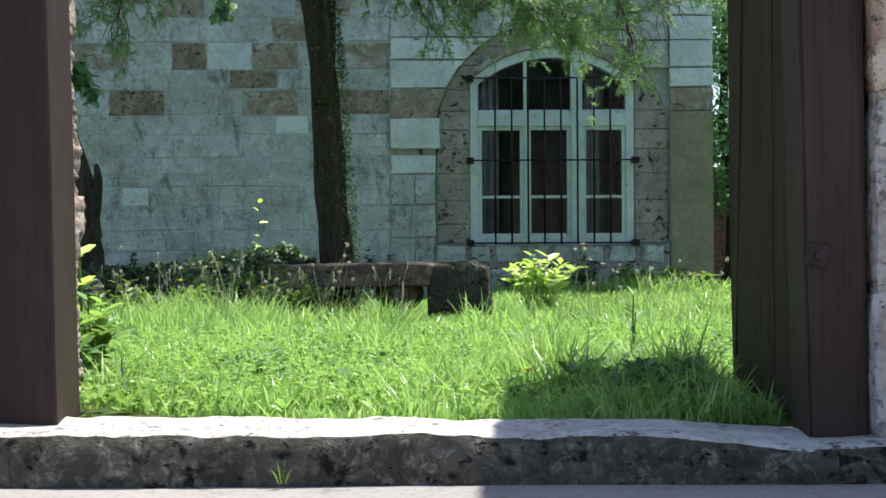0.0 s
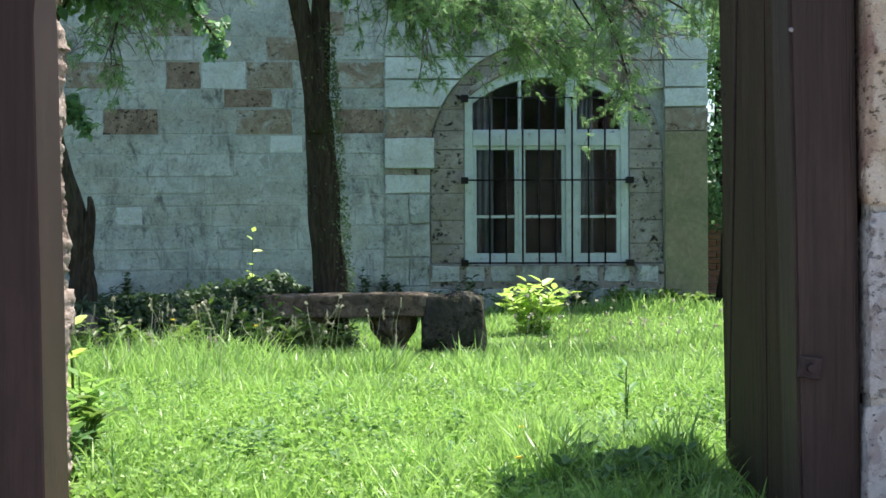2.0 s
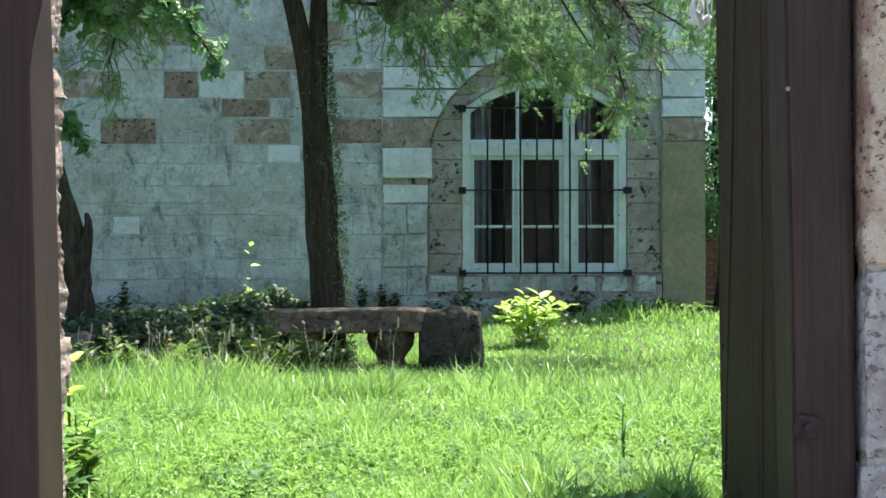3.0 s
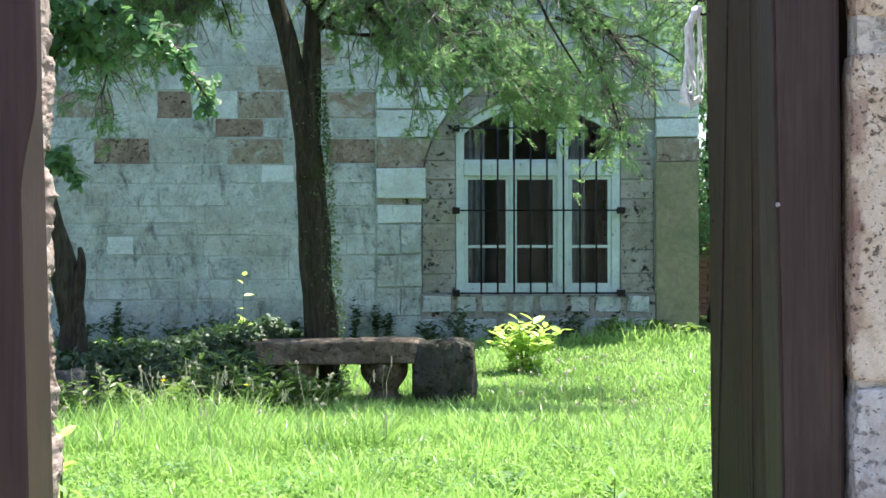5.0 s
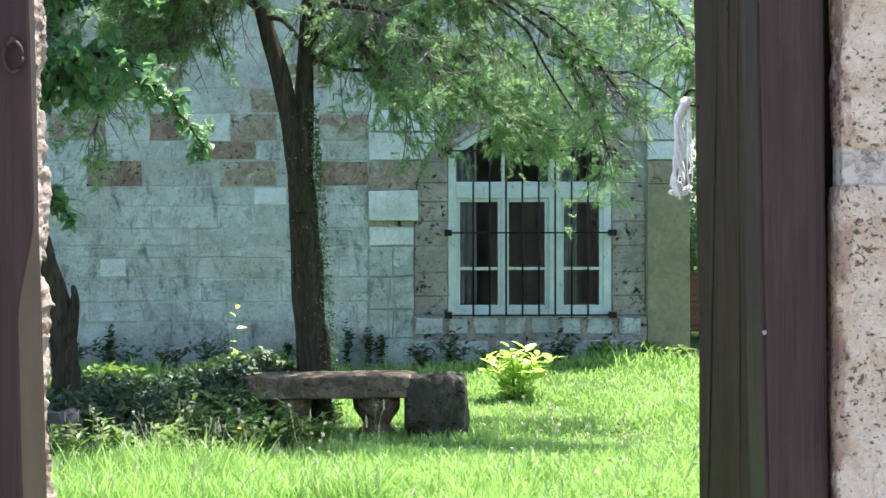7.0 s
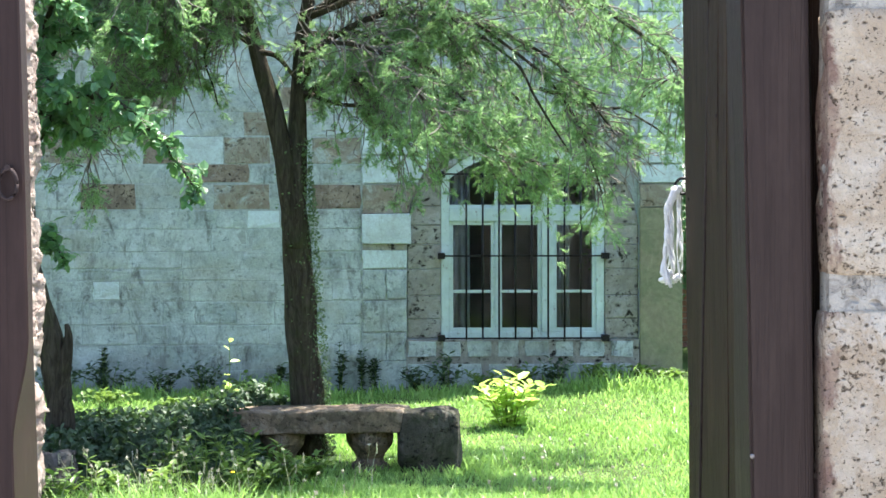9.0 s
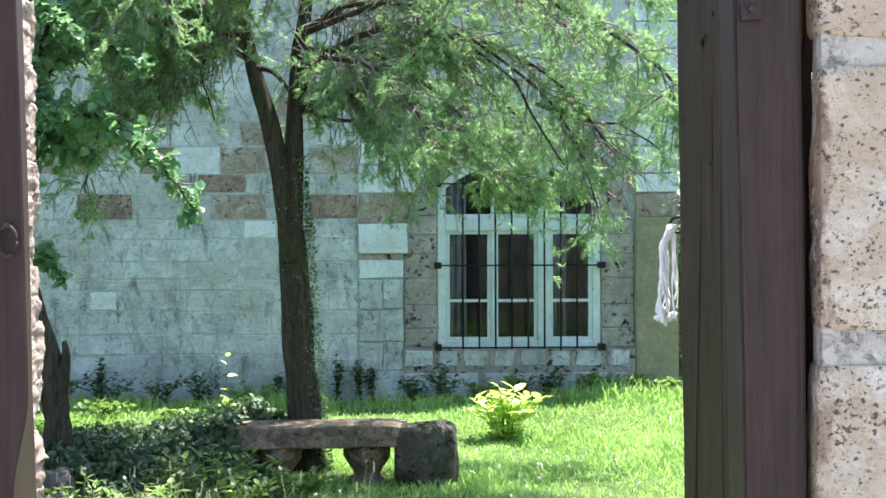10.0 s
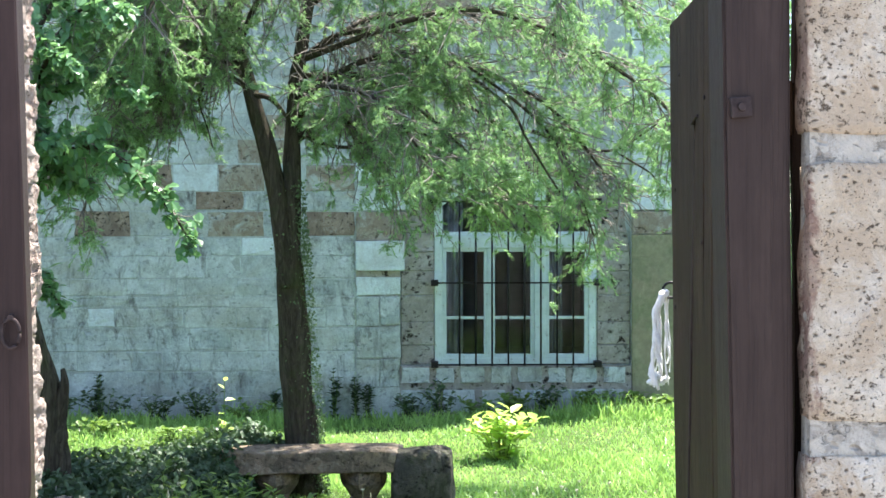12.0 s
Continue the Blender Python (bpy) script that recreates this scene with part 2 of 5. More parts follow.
def bark_material():
    """Furrowed bark with lichen and moss."""
    m, nt, b = material("mossy_bark", 0.95, spec=0.1)
    ridge = noise_tex(nt, place(nt, (34, 34, 5)), 1.0, 6, 0.7, 0.8)
    col = ramp(nt, ridge, (0.32, (0.026, 0.022, 0.017)), (0.52, (0.070, 0.061, 0.046)), (0.75, (0.13, 0.115, 0.092)))
    moss = noise_tex(nt, place(nt), 4.5, 6, 0.7)
    col = mix(nt, ramp(nt, moss, (0.5, grey(0.0)), (0.68, grey(0.6))), col, (0.05, 0.068, 0.026))
    nt.links.new(col, b.inputs["Base Color"])
    bump(nt, b, ridge, 1.0, 0.03)
    return m


M_BARK = bark_material()
M_TWIG = plain("dry_twig", (0.19, 0.17, 0.15), 0.9, 0, 0.5, 30, 0.5)
M_TILE = plain("roof_tile", (0.22, 0.155, 0.13), 0.9, 0, 0.4, 6)


def glass_material():
    m, nt, b = material("window_glass", 0.04, spec=0.22)
    b.inputs["Transmission Weight"].default_value = 1.0
    b.inputs["IOR"].default_value = 1.28
    b.inputs["Base Color"].default_value = (0.82, 0.88, 0.88, 1)
    n = noise_tex(nt, place(nt), 3.0, 2)
    bump(nt, b, n, 0.05, 0.02)
    return m


M_GLASS = glass_material()


def leaf_material(name, a, b_, glow, thin=0.45, rough=0.45, spec=0.4, depth=0.35):
    """A leaf: each one has its own tone, and light shines through it."""
    m, nt, b = material(name, rough, spec=spec)
    rnd = nt.nodes.new("ShaderNodeNewGeometry").outputs["Random Per Island"]
    col = ramp(nt, rnd, (0.0, tuple(c * 0.55 for c in a)), (0.25, a), (0.8, b_), (1.0, tuple(min(0.9, c * 1.25) for c in b_)))
    n = noise_tex(nt, place(nt), 1.3, 3)
    col = mix(nt, ramp(nt, n, (0.38, grey(0.0)), (0.66, grey(0.6))), col, tuple(c * 1.35 for c in b_))
    tuft = noise_tex(nt, place(nt), 7.0, 3)
    col = mix(nt, ramp(nt, tuft, (0.40, grey(0.0)), (0.62, grey(depth))), col, tuple(c * 0.7 for c in a))
    nt.links.new(col, b.inputs["Base Color"])
    tr = nt.nodes.new("ShaderNodeBsdfTranslucent")
    nt.links.new(mix(nt, 0.6, col, glow), tr.inputs["Color"])
    mx = nt.nodes.new("ShaderNodeMixShader")
    mx.inputs[0].default_value = thin
    nt.links.new(b.outputs[0], mx.inputs[1])
    nt.links.new(tr.outputs[0], mx.inputs[2])
    nt.links.new(mx.outputs[0], nt.nodes["Material Output"].inputs["Surface"])
    return m


M_GRASS = leaf_material("grass_blade", (0.085, 0.21, 0.05), (0.36, 0.54, 0.17), (0.48, 0.78, 0.17), 0.47, 0.38, 0.55, 0.12)
M_CLOVER = leaf_material("clover_leaf", (0.10, 0.24, 0.045), (0.28, 0.45, 0.11), (0.38, 0.66, 0.12), 0.45, 0.45, 0.35, 0.15)
M_CONIFER = leaf_material("conifer_spray", (0.058, 0.135, 0.068), (0.275, 0.42, 0.195), (0.41, 0.67, 0.25), 0.5, 0.42, 0.5)
M_BROAD = leaf_material("broad_leaf", (0.055, 0.15, 0.065), (0.15, 0.30, 0.135), (0.26, 0.50, 0.16), 0.42, 0.36, 0.6)
M_IVY = leaf_material("ivy_leaf", (0.026, 0.056, 0.028), (0.075, 0.125, 0.06), (0.10, 0.20, 0.05), 0.25, 0.48, 0.35)
M_CLIMB = leaf_material("climbing_leaf", (0.05, 0.095, 0.04), (0.14, 0.21, 0.10), (0.2, 0.34, 0.11), 0.3)
M_BUSH = leaf_material("young_yellow_leaf", (0.30, 0.48, 0.09), (0.50, 0.65, 0.16), (0.6, 0.82, 0.18), 0.45, 0.4, 0.5, 0.1)
M_WEED = leaf_material("weed_leaf", (0.09, 0.18, 0.035), (0.15, 0.24, 0.06), (0.25, 0.4, 0.07), 0.4)
M_HERB = leaf_material("herb_leaf", (0.065, 0.15, 0.05), (0.15, 0.29, 0.11), (0.22, 0.42, 0.09), 0.35, 0.55, 0.3)
M_STALK = leaf_material("dry_stalk", (0.32, 0.34, 0.20), (0.50, 0.50, 0.36), (0.3, 0.3, 0.15), 0.3)
M_PETAL = leaf_material("yellow_petal", (0.75, 0.55, 0.02), (0.85, 0.68, 0.04), (0.8, 0.6, 0.02), 0.3)
M_SEED = leaf_material("seed_head", (0.36, 0.35, 0.26), (0.50, 0.48, 0.38), (0.5, 0.5, 0.4), 0.3)


# ---- mesh helpers ----
def part(name, bm, mat, parent=None, label="", smooth=False):
    me = bpy.data.meshes.new(name)
    bm.normal_update()
    bm.to_mesh(me)
    bm.free()
    me.materials.append(mat)
    if smooth:
        me.polygons.foreach_set("use_smooth", [True] * len(me.polygons))
    ob = new(name, me)
    ob.parent = parent
    return tagged(ob, label)


def raw(name, verts, faces, mat, parent=None, label="", smooth=False):
    me = bpy.data.meshes.new(name)
    me.from_pydata(verts, [], faces)
    me.materials.append(mat)
    if smooth:
        me.polygons.foreach_set("use_smooth", [True] * len(me.polygons))
    ob = new(name, me)
    ob.parent = parent
    return tagged(ob, label)


def holder(name, label, category, at=(0, 0, 0), group="", kind=""):
    ob = new(name)
    ob.location = at
    ob.empty_display_size = 0.1
    return tagged(ob, label, category, group, kind)


def add_box(bm, x0, x1, y0, y1, z0, z1, bevel=0.0, jitter=0.0, cuts=0):
    m = Matrix.LocRotScale(((x0 + x1) / 2, (y0 + y1) / 2, (z0 + z1) / 2), None, (x1 - x0, y1 - y0, z1 - z0))
    vs = bmesh.ops.create_cube(bm, size=1, matrix=m)["verts"]
    es = list({e for v in vs for e in v.link_edges})
    if cuts:
        bmesh.ops.subdivide_edges(bm, edges=es, cuts=cuts, use_grid_fill=True)
    if bevel:
        es = [e for e in bm.edges if e.calc_face_angle(0) > 0.5]
        bmesh.ops.bevel(bm, geom=es, offset=bevel, segments=2, affect="EDGES", profile=0.6)
    if jitter:
        for v in bm.verts:
            v.co += noise.noise_vector(v.co * 6) * jitter + noise.noise_vector(v.co * 17) * jitter * 0.45
    return bm


def box(*a, **k):
    return add_box(bmesh.new(), *a, **k)


def prism(pts, y0, y1, inset=0.0, lift=0.0):
    """A block from an outline in x and z, its face at y0 towards the street, with a chamfer of width inset."""
    n = len(pts)
    cx, cz = sum(p[0] for p in pts) / n, sum(p[1] for p in pts) / n
    verts = [(x, y1, z) for x, z in pts] + [(x, y0 + lift, z) for x, z in pts]
    rings = 2
    if inset:
        for x, z in pts:
            d = max(math.hypot(x - cx, z - cz), 1e-4)
            k = max(0.0, 1 - inset * 1.4 / d)
            verts.append((cx + (x - cx) * k, y0 + random.uniform(-0.004, 0.004), cz + (z - cz) * k))
        rings = 3
    faces = [tuple(range((rings - 1) * n, rings * n))]
    for r in range(rings - 1):
        for i in range(n):
            j = (i + 1) % n
            faces.append((r * n + i, r * n + j, (r + 1) * n + j, (r + 1) * n + i))
    return verts, faces


def bmesh_of(verts, faces):
    bm = bmesh.new()
    vv = [bm.verts.new(v) for v in verts]
    for f in faces:
        bm.faces.new([vv[k] for k in f])
    bmesh.ops.recalc_face_normals(bm, faces=list(bm.faces))
    return bm


def tube(bm, pts, radii, seg=8, wobble=0.0):
    """A tapered limb along points."""
    rings = []
    up = Vector((0.13, 0.21, 0.97))
    for i, (p, r) in enumerate(zip(pts, radii)):
        p = Vector(p)
        d = (Vector(pts[min(i + 1, len(pts) - 1)]) - Vector(pts[max(i - 1, 0)])).normalized()
        a = d.cross(up if abs(d.dot(up)) < 0.93 else Vector((1, 0, 0.2))).normalized()
        b = d.cross(a)
        ring = []
        for k in range(seg):
            w = 2 * math.pi * k / seg
            rr = r * (1 + wobble * noise.noise(Vector((math.cos(w) * 1.5, math.sin(w) * 1.5, p.z * 3 + p.x))))
            ring.append(bm.verts.new(p + a * (rr * math.cos(w)) + b * (rr * math.sin(w))))
        rings.append(ring)
    for r0, r1 in zip(rings, rings[1:]):
        for k in range(seg):
            bm.faces.new((r0[k], r0[(k + 1) % seg], r1[(k + 1) % seg], r1[k]))
    bm.faces.new(rings[-1])
    bm.faces.new(list(reversed(rings[0])))
    return bm


def smooth_path(pts, n=4):
    """More points between the given ones, by Catmull-Rom."""
    P = [Vector(p) for p in pts]
    out = []
    for i in range(len(P) - 1):
        a, b, c, d = P[max(i - 1, 0)], P[i], P[i + 1], P[min(i + 2, len(P) - 1)]
        for k in range(n):
            t = k / n
            out.append(0.5 * (2 * b + (c - a) * t + (2 * a - 5 * b + 4 * c - d) * t * t + (3 * b - a - 3 * c + d) * t ** 3))
    return out + [P[-1]]


class Leaves:
    """Collects many small leaf faces into one mesh."""

    def __init__(self):
        self.v, self.f = [], []

    def leaf(self, p, d, n, length, width, fold=0.15):
        """A pointed oval leaf from p along d, its face towards n, of four faces."""
        d = Vector(d).normalized()
        s = d.cross(Vector(n))
        s = s.normalized() if s.length > 1e-4 else d.orthogonal().normalized()
        u = s.cross(d)
        i = len(self.v)
        p = Vector(p)
        for a, w, h in ((0, 0, 0), (0.35, -0.5, fold), (0.38, 0, 0), (0.35, 0.5, fold), (0.75, -0.34, fold * 0.6), (0.78, 0, 0), (0.75, 0.34, fold * 0.6), (1, 0, -0.1)):
            self.v.append(p + d * (a * length) + s * (w * width) + u * (h * width))
        self.f += [(i, i + 2, i + 1), (i, i + 3, i + 2), (i + 1, i + 2, i + 5, i + 4), (i + 2, i + 3, i + 6, i + 5), (i + 4, i + 5, i + 7), (i + 5, i + 6, i + 7)]

    def strip(self, p, d, length, width, bend):
        """A narrow blade of two faces."""
        d = Vector(d).normalized()
        s = d.cross(Vector((random.uniform(-1, 1), random.uniform(-1, 1), random.uniform(-1, 1))))
        s = s.normalized() * width / 2
        p = Vector(p)
        m = p + d * (length * 0.55) + Vector(bend) * 0.25
        e = p + d * length + Vector(bend)
        i = len(self.v)
        self.v += [p - s * 0.6, p + s * 0.6, m + s, m - s, e]
        self.f += [(i, i + 1, i + 2, i + 3), (i + 3, i + 2, i + 4)]

    def make(self, name, mat, parent=None, label=""):
        return raw(name, [tuple(v) for v in self.v], self.f, mat, parent, label)


def rv(s=1.0):
    return Vector((random.uniform(-s, s), random.uniform(-s, s), random.uniform(-s, s)))


def ground_z(x, y):
    """Height of the garden's ground: nearly level, rising towards the building's corner."""
    z = 0.085 - 0.125 * min(1, max(0, (y - 5.6) / 3.4)) + 0.02 * math.sin(x * 1.7 + 0.6) * math.sin(y * 1.1)
    k = min(1, max(0, (y - 9.5) / 4))
    return z + k * (0.03 + 0.10 * min(1, max(0, (x - 0.3) / 1.9)))


# ---- ground ----
def ground():
    bm = bmesh.new()
    xs = [-400, -60, -14, -8] + [-5 + 0.4 * i for i in range(26)] + [8, 14, 60, 400]
    ys = [2.93, 3.06, 3.2, 3.4] + [3.6 + 0.4 * i for i in range(30)] + [17, 20, 40, 120, 600]
    grid = [[bm.verts.new((x, y, ground_z(x, y) + 0.012 * noise.noise(Vector((x * 3, y * 3, 0))))) for x in xs] for y in ys]
    for r0, r1 in zip(grid, grid[1:]):
        for i in range(len(xs) - 1):
            bm.faces.new((r0[i], r0[i + 1], r1[i + 1], r1[i]))
    tagged(part("ground", bm, M_SOIL, smooth=True), "garden soil with low turf and moss", "ground", kind="structure")


ground()


def paving():
    bm = box(-60, 60, -60, 2.62, -0.3, 0.02)
    tagged(part("pavement", bm, M_PAVE), "worn grey paving outside the gate", "pavement", kind="structure")


paving()


def threshold():
    """The long stone step under the gate, worn and uneven along its edge, dirty and coloured for shade in front."""
    step = tagged(new("threshold_step"), "worn pale stone threshold step under the gate", "step", kind="structure")
    nx = 220
    front = ((2.622, -0.05), (2.618, 0.0), (2.615, 0.03), (2.614, 0.065), (2.617, 0.095), (2.626, 0.112))
    top = ((2.626, 0.112), (2.64, 0.117), (2.67, 0.117), (2.72, 0.116), (2.78, 0.118), (2.82, 0.119), (2.86, 0.118), (2.90, 0.112), (2.94, 0.10), (2.98, 0.08), (3.02, -0.05))
    # Face darkened and tread paled to hold shade and sun in their colours.
    for name, prof, mat, label in (("step_face", front, M_KERB, "mossy stained front of the step, coloured darker for shade"), ("step_top", top, M_SILL, "pale worn tread of the step")):
        bm = bmesh.new()
        rows = []
        for i in range(nx + 1):
            x = -1.6 + 3.2 * i / nx
            row = []
            for y, z in prof:
                p = Vector((x * 2.2, y * 3, z * 3))
                k = noise.noise(p * 1.3) * 0.018 + noise.noise(p * 4) * 0.012 + noise.noise(p * 11) * 0.006 + noise.noise(p * 27) * 0.003
                chip = max(0, noise.noise(Vector((x * 3.1 + 4, 2, 0))) - 0.2) * 0.05 if y < 2.66 and z > 0.06 else 0
                sag = 0.006 * math.sin(x * 2.6 + 0.5) + 0.024 * min(1, max(0, (x - 0.45) / 0.25)) if z > 0.05 else 0
                row.append(bm.verts.new((x, y + k + chip, z + k * 0.45 - chip * 0.5 - sag if z > 0.02 else z)))
            rows.append(row)
        for a, b in zip(rows, rows[1:]):
            for j in range(len(prof) - 1):
                bm.faces.new((a[j], b[j], b[j + 1], a[j + 1]))
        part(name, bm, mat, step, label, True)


threshold()


# ---- gate ----
def rubble_block(name, x0, x1, y0, y1, z0, z1, mat, parent, rough=0.012, cuts=6):
    bm = box(x0, x1, y0, y1, z0, z1, cuts=cuts)
    c = Vector(((x0 + x1) / 2, (y0 + y1) / 2, (z0 + z1) / 2))
    h = Vector(((x1 - x0) / 2, (y1 - y0) / 2, (z1 - z0) / 2))
    for v in bm.verts:
        q = v.co - c
        near = sorted(h[i] - abs(q[i]) for i in range(3))
        if near[1] < 0.001:
            v.co -= Vector([math.copysign(min(0.012, h[i] * 0.2), q[i]) if h[i] - abs(q[i]) < 0.001 else 0 for i in range(3)]) * 0.35
        v.co += noise.noise_vector(v.co * 9) * rough + noise.noise_vector(v.co * 31) * rough * 0.5 + noise.noise_vector(v.co * 74) * rough * 0.35
    return part(name, bm, mat, parent, smooth=True)


def gate_walls():
    """Stone walls either side of the gate; tufa blocks with wide mortar beds."""
    right = tagged(part("wall_gate_right", box(1.12, 12, 2.80, 3.2, -0.1, 2.75), M_GATE_MORTAR), "thick mortar core of the stone garden wall", "wall", kind="structure")
    beds = ((0.09, 0.37, M_GATE_GREY), (0.38, 0.738, M_GATE_GREY), (0.75, 1.375, M_GATE), (1.445, 1.965, M_GATE), (2.022, 2.36, M_GATE), (2.38, 2.74, M_GATE))
    for k, (z0, z1, mat) in enumerate(beds):
        x = 0.834 + (0.006 if k % 2 else 0.0)
        widths = (0.62, 0.8, 0.7, 0.95) if k % 2 else (0.85, 0.6, 0.9, 0.7)
        for i, w in enumerate(widths):
            rubble_block("wall_stone", x, x + w - (0.005 if i == 0 else 0.02), 2.715, 2.80 if i == 0 else 2.95, z0, z1, mat, right, 0.006, 14 if i == 0 else 5)
            x += w
    part("mortar_bed", box(0.843, 1.3, 2.7245, 2.785, 0.05, 2.74, cuts=20, jitter=0.003), M_GATE_MORTAR, right)
    left = tagged(part("wall_gate_left", box(-12, -0.90, 3.02, 3.40, -0.1, 2.75), M_JAMB), "rough rubble garden wall beside the gate", "wall", kind="structure")
    z = 0.07
    while z < 2.7:
        h = random.uniform(0.035, 0.085)
        rubble_block("wall_stone", -1.25, -0.809 - 0.0145 * z + random.uniform(-0.005, 0.005), 3.03, 3.03 + random.uniform(0.205, 0.22), z - 0.02, z + h + 0.004, M_JAMB, left, 0.017, 16)
        z += h
    tagged(part("wall_outer_left", box(-12, -0.98, 2.76, 3.02, -0.1, 2.75), M_JAMB), "rubble garden wall outside the gate", "wall", kind="structure")


gate_walls()


def timber(x0, x1, y0, y1, z0, z1, bevel=0.006, lean=0.0, jit=0.003):
    bm = box(x0, x1, y0, y1, z0, z1)
    bmesh.ops.bevel(bm, geom=list(bm.edges), offset=bevel, segments=2, affect="EDGES")
    long = [e for e in bm.edges if abs(e.verts[0].co.z - e.verts[1].co.z) > 0.5 * (z1 - z0)]
    bmesh.ops.subdivide_edges(bm, edges=long, cuts=14, use_grid_fill=True)
    for v in bm.verts:
        n = noise.noise_vector(Vector((v.co.x * 8, v.co.y * 8, v.co.z * 3)))
        v.co.x += n.x * jit - lean * (v.co.z - z0)
        v.co.y += n.y * jit
    return bm


def square_nut(parent, x, y, z, s=0.021, turn=8, label="rusty square nut on a bolt end"):
    """A square nut with its bolt end, on the face of the post."""
    bm = box(-s, s, -0.012, 0.006, -s, s, bevel=0.003)
    nut = part("bolt_nut", bm, M_RUST, parent, label)
    nut.matrix_local = pose(x, y, z, 0, turn, 0)
    e = bmesh.new()
    bmesh.ops.create_cone(e, cap_ends=True, segments=12, radius1=0.010, radius2=0.008, depth=0.012, matrix=pose(0, -0.016, 0, 90, 0, 0))
    part("bolt_end", e, M_RUST, nut)
    return nut


def nail(parent, x, y, z, r=0.006, mat=M_STEEL, side=False):
    bm = bmesh.new()
    bmesh.ops.create_uvsphere(bm, u_segments=8, v_segments=5, radius=r)
    ob = part("nail_head", bm, mat, parent, smooth=True)
    ob.matrix_local = pose(x, y, z) @ Matrix.Diagonal((0.5, 1, 1, 1) if side else (1, 0.5, 1, 1))


def gate():
    # Right post: the heavy hanging stile that the leaf is bolted to.
    post = holder("gate_post", "dark brown timber gate post with rusty square bolt nuts", "gate post", (0.76, 2.82, 0.11))
    bm = timber(-0.042, 0.074, -0.07, 0.07, -0.05, 2.40, lean=0.021)
    for v in bm.verts:
        if v.co.x > 0.016 - 0.021 * v.co.z:
            v.co.x += 0.0105 * v.co.z
    part("post_timber", bm, M_POST, post)
    square_nut(post, -0.028, -0.072, 0.328)
    square_nut(post, -0.052, -0.072, 1.968, turn=-5)
    nail(post, -0.061, -0.071, 0.976, 0.0052)
    nail(post, -0.060, -0.071, 0.82, 0.0028, M_RUST)
    bm = timber(-0.006, 0.09, -0.012, 0.02, -0.01, 2.40, 0.004, 0.001, 0.006)
    bmesh.ops.translate(bm, vec=(0.1175, 0.13, 0), verts=list(bm.verts))
    part("back_batten", bm, M_POST, post, "dark batten behind the post")
    # Leaf: planks seen edge-on along the passage, standing open into the garden.
    leaf = holder("gate_leaf", "weathered timber gate leaf standing open into the garden", "gate", (0.76, 2.89, 0.12))
    # Seams run a little askew, the widest one from the bottom corner up to the bolt.
    foot, head = (0.0, 0.15, 0.30, 0.47, 0.86, 0.97), (0.0, 0.11, 0.20, 0.30, 0.385, 0.97)
    for i in range(5):
        off = (0.0, 0.002, 0.0, 0.001, 0.008)[i]
        bm = timber(-0.024 + off, 0.014 + off, 0.0, 1.0, -0.025, 2.29, 0.004, 0.0, 0.0)
        for v in bm.verts:
            k = v.co.z / 2.29
            a0, a1 = foot[i] + (head[i] - foot[i]) * k + (0.005 if i == 4 else 0.0012), foot[i + 1] + (head[i + 1] - foot[i + 1]) * k - (0.005 if i == 3 else 0.0012)
            v.co.y = a0 + (a1 - a0) * v.co.y
            n = noise.noise_vector(Vector((i * 3.1 + v.co.y * 2, v.co.x * 8, v.co.z * 2)))
            v.co.x += 0.055 * v.co.y - 0.012 * v.co.z + n.x * 0.005
            v.co.y += n.y * 0.004
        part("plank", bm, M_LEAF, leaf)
    # Unseen dark sheet, added to block light through the open seams.
    bm = timber(0.018, 0.028, 0.03, 0.95, 0.03, 2.26, 0.002, 0.0, 0.0)
    for v in bm.verts:
        v.co.x += 0.055 * v.co.y - 0.012 * v.co.z + 0.008
    part("backing_board", bm, M_POST, leaf)
    # A thin iron rod runs down the widest seam from a bent hook.
    bm = bmesh.new()
    line = [(-0.026 + 0.055 * (0.86 - 0.207 * z) - 0.012 * z + 0.002, 0.86 - 0.207 * z, z) for z in (0.05, 0.5, 1.0, 1.5, 1.94)]
    tip = line[-1]
    line += [(tip[0] - 0.012, tip[1] - 0.02, 1.97), (tip[0] - 0.010, tip[1] - 0.07, 1.985)]
    tube(bm, smooth_path(line, 3), [0.0038] * 19, 6)
    part("iron_rod", bm, M_RUST, leaf, "thin rusty iron rod with a bent hook", True)
    for z in (0.38, 1.97):
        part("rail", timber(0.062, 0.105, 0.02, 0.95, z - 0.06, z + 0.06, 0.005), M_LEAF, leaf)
    for a, z in ((0.85, 1.5), (0.84, 0.95), (0.86, 0.4), (0.72, 2.12), (0.83, 1.82), (0.36, 1.68), (0.30, 2.02)):
        nail(leaf, -0.026 + 0.055 * a - 0.012 * z, a, z, 0.006, M_RUST, True)
    # Left post.
    lp = holder("gate_post", "brown painted timber gate post standing on the threshold", "gate post", (-0.86, 2.86, 0.115))
    # Below chest height the front corner is cut back, and the cut runs out in a curved stop.
    bm = bmesh.new()
    rings = []
    for z in [-0.01, 0.15, 0.3, 0.45, 0.6, 0.75, 0.9] + [0.96 + 0.0075 * k for k in range(42)] + [1.5, 1.8, 2.1, 2.62]:
        k = 0.5 - 0.5 * math.cos(math.pi * min(1, max(0, (z - 0.98) / 0.24)))
        wob = 0.0025 * noise.noise(Vector((3, 1, z * 3)))
        front = (0.124 - 0.022 * z) * (1 - k) + (0.168 - 0.027 * z) * k + wob
        rear = 0.102 - 0.022 * z + wob
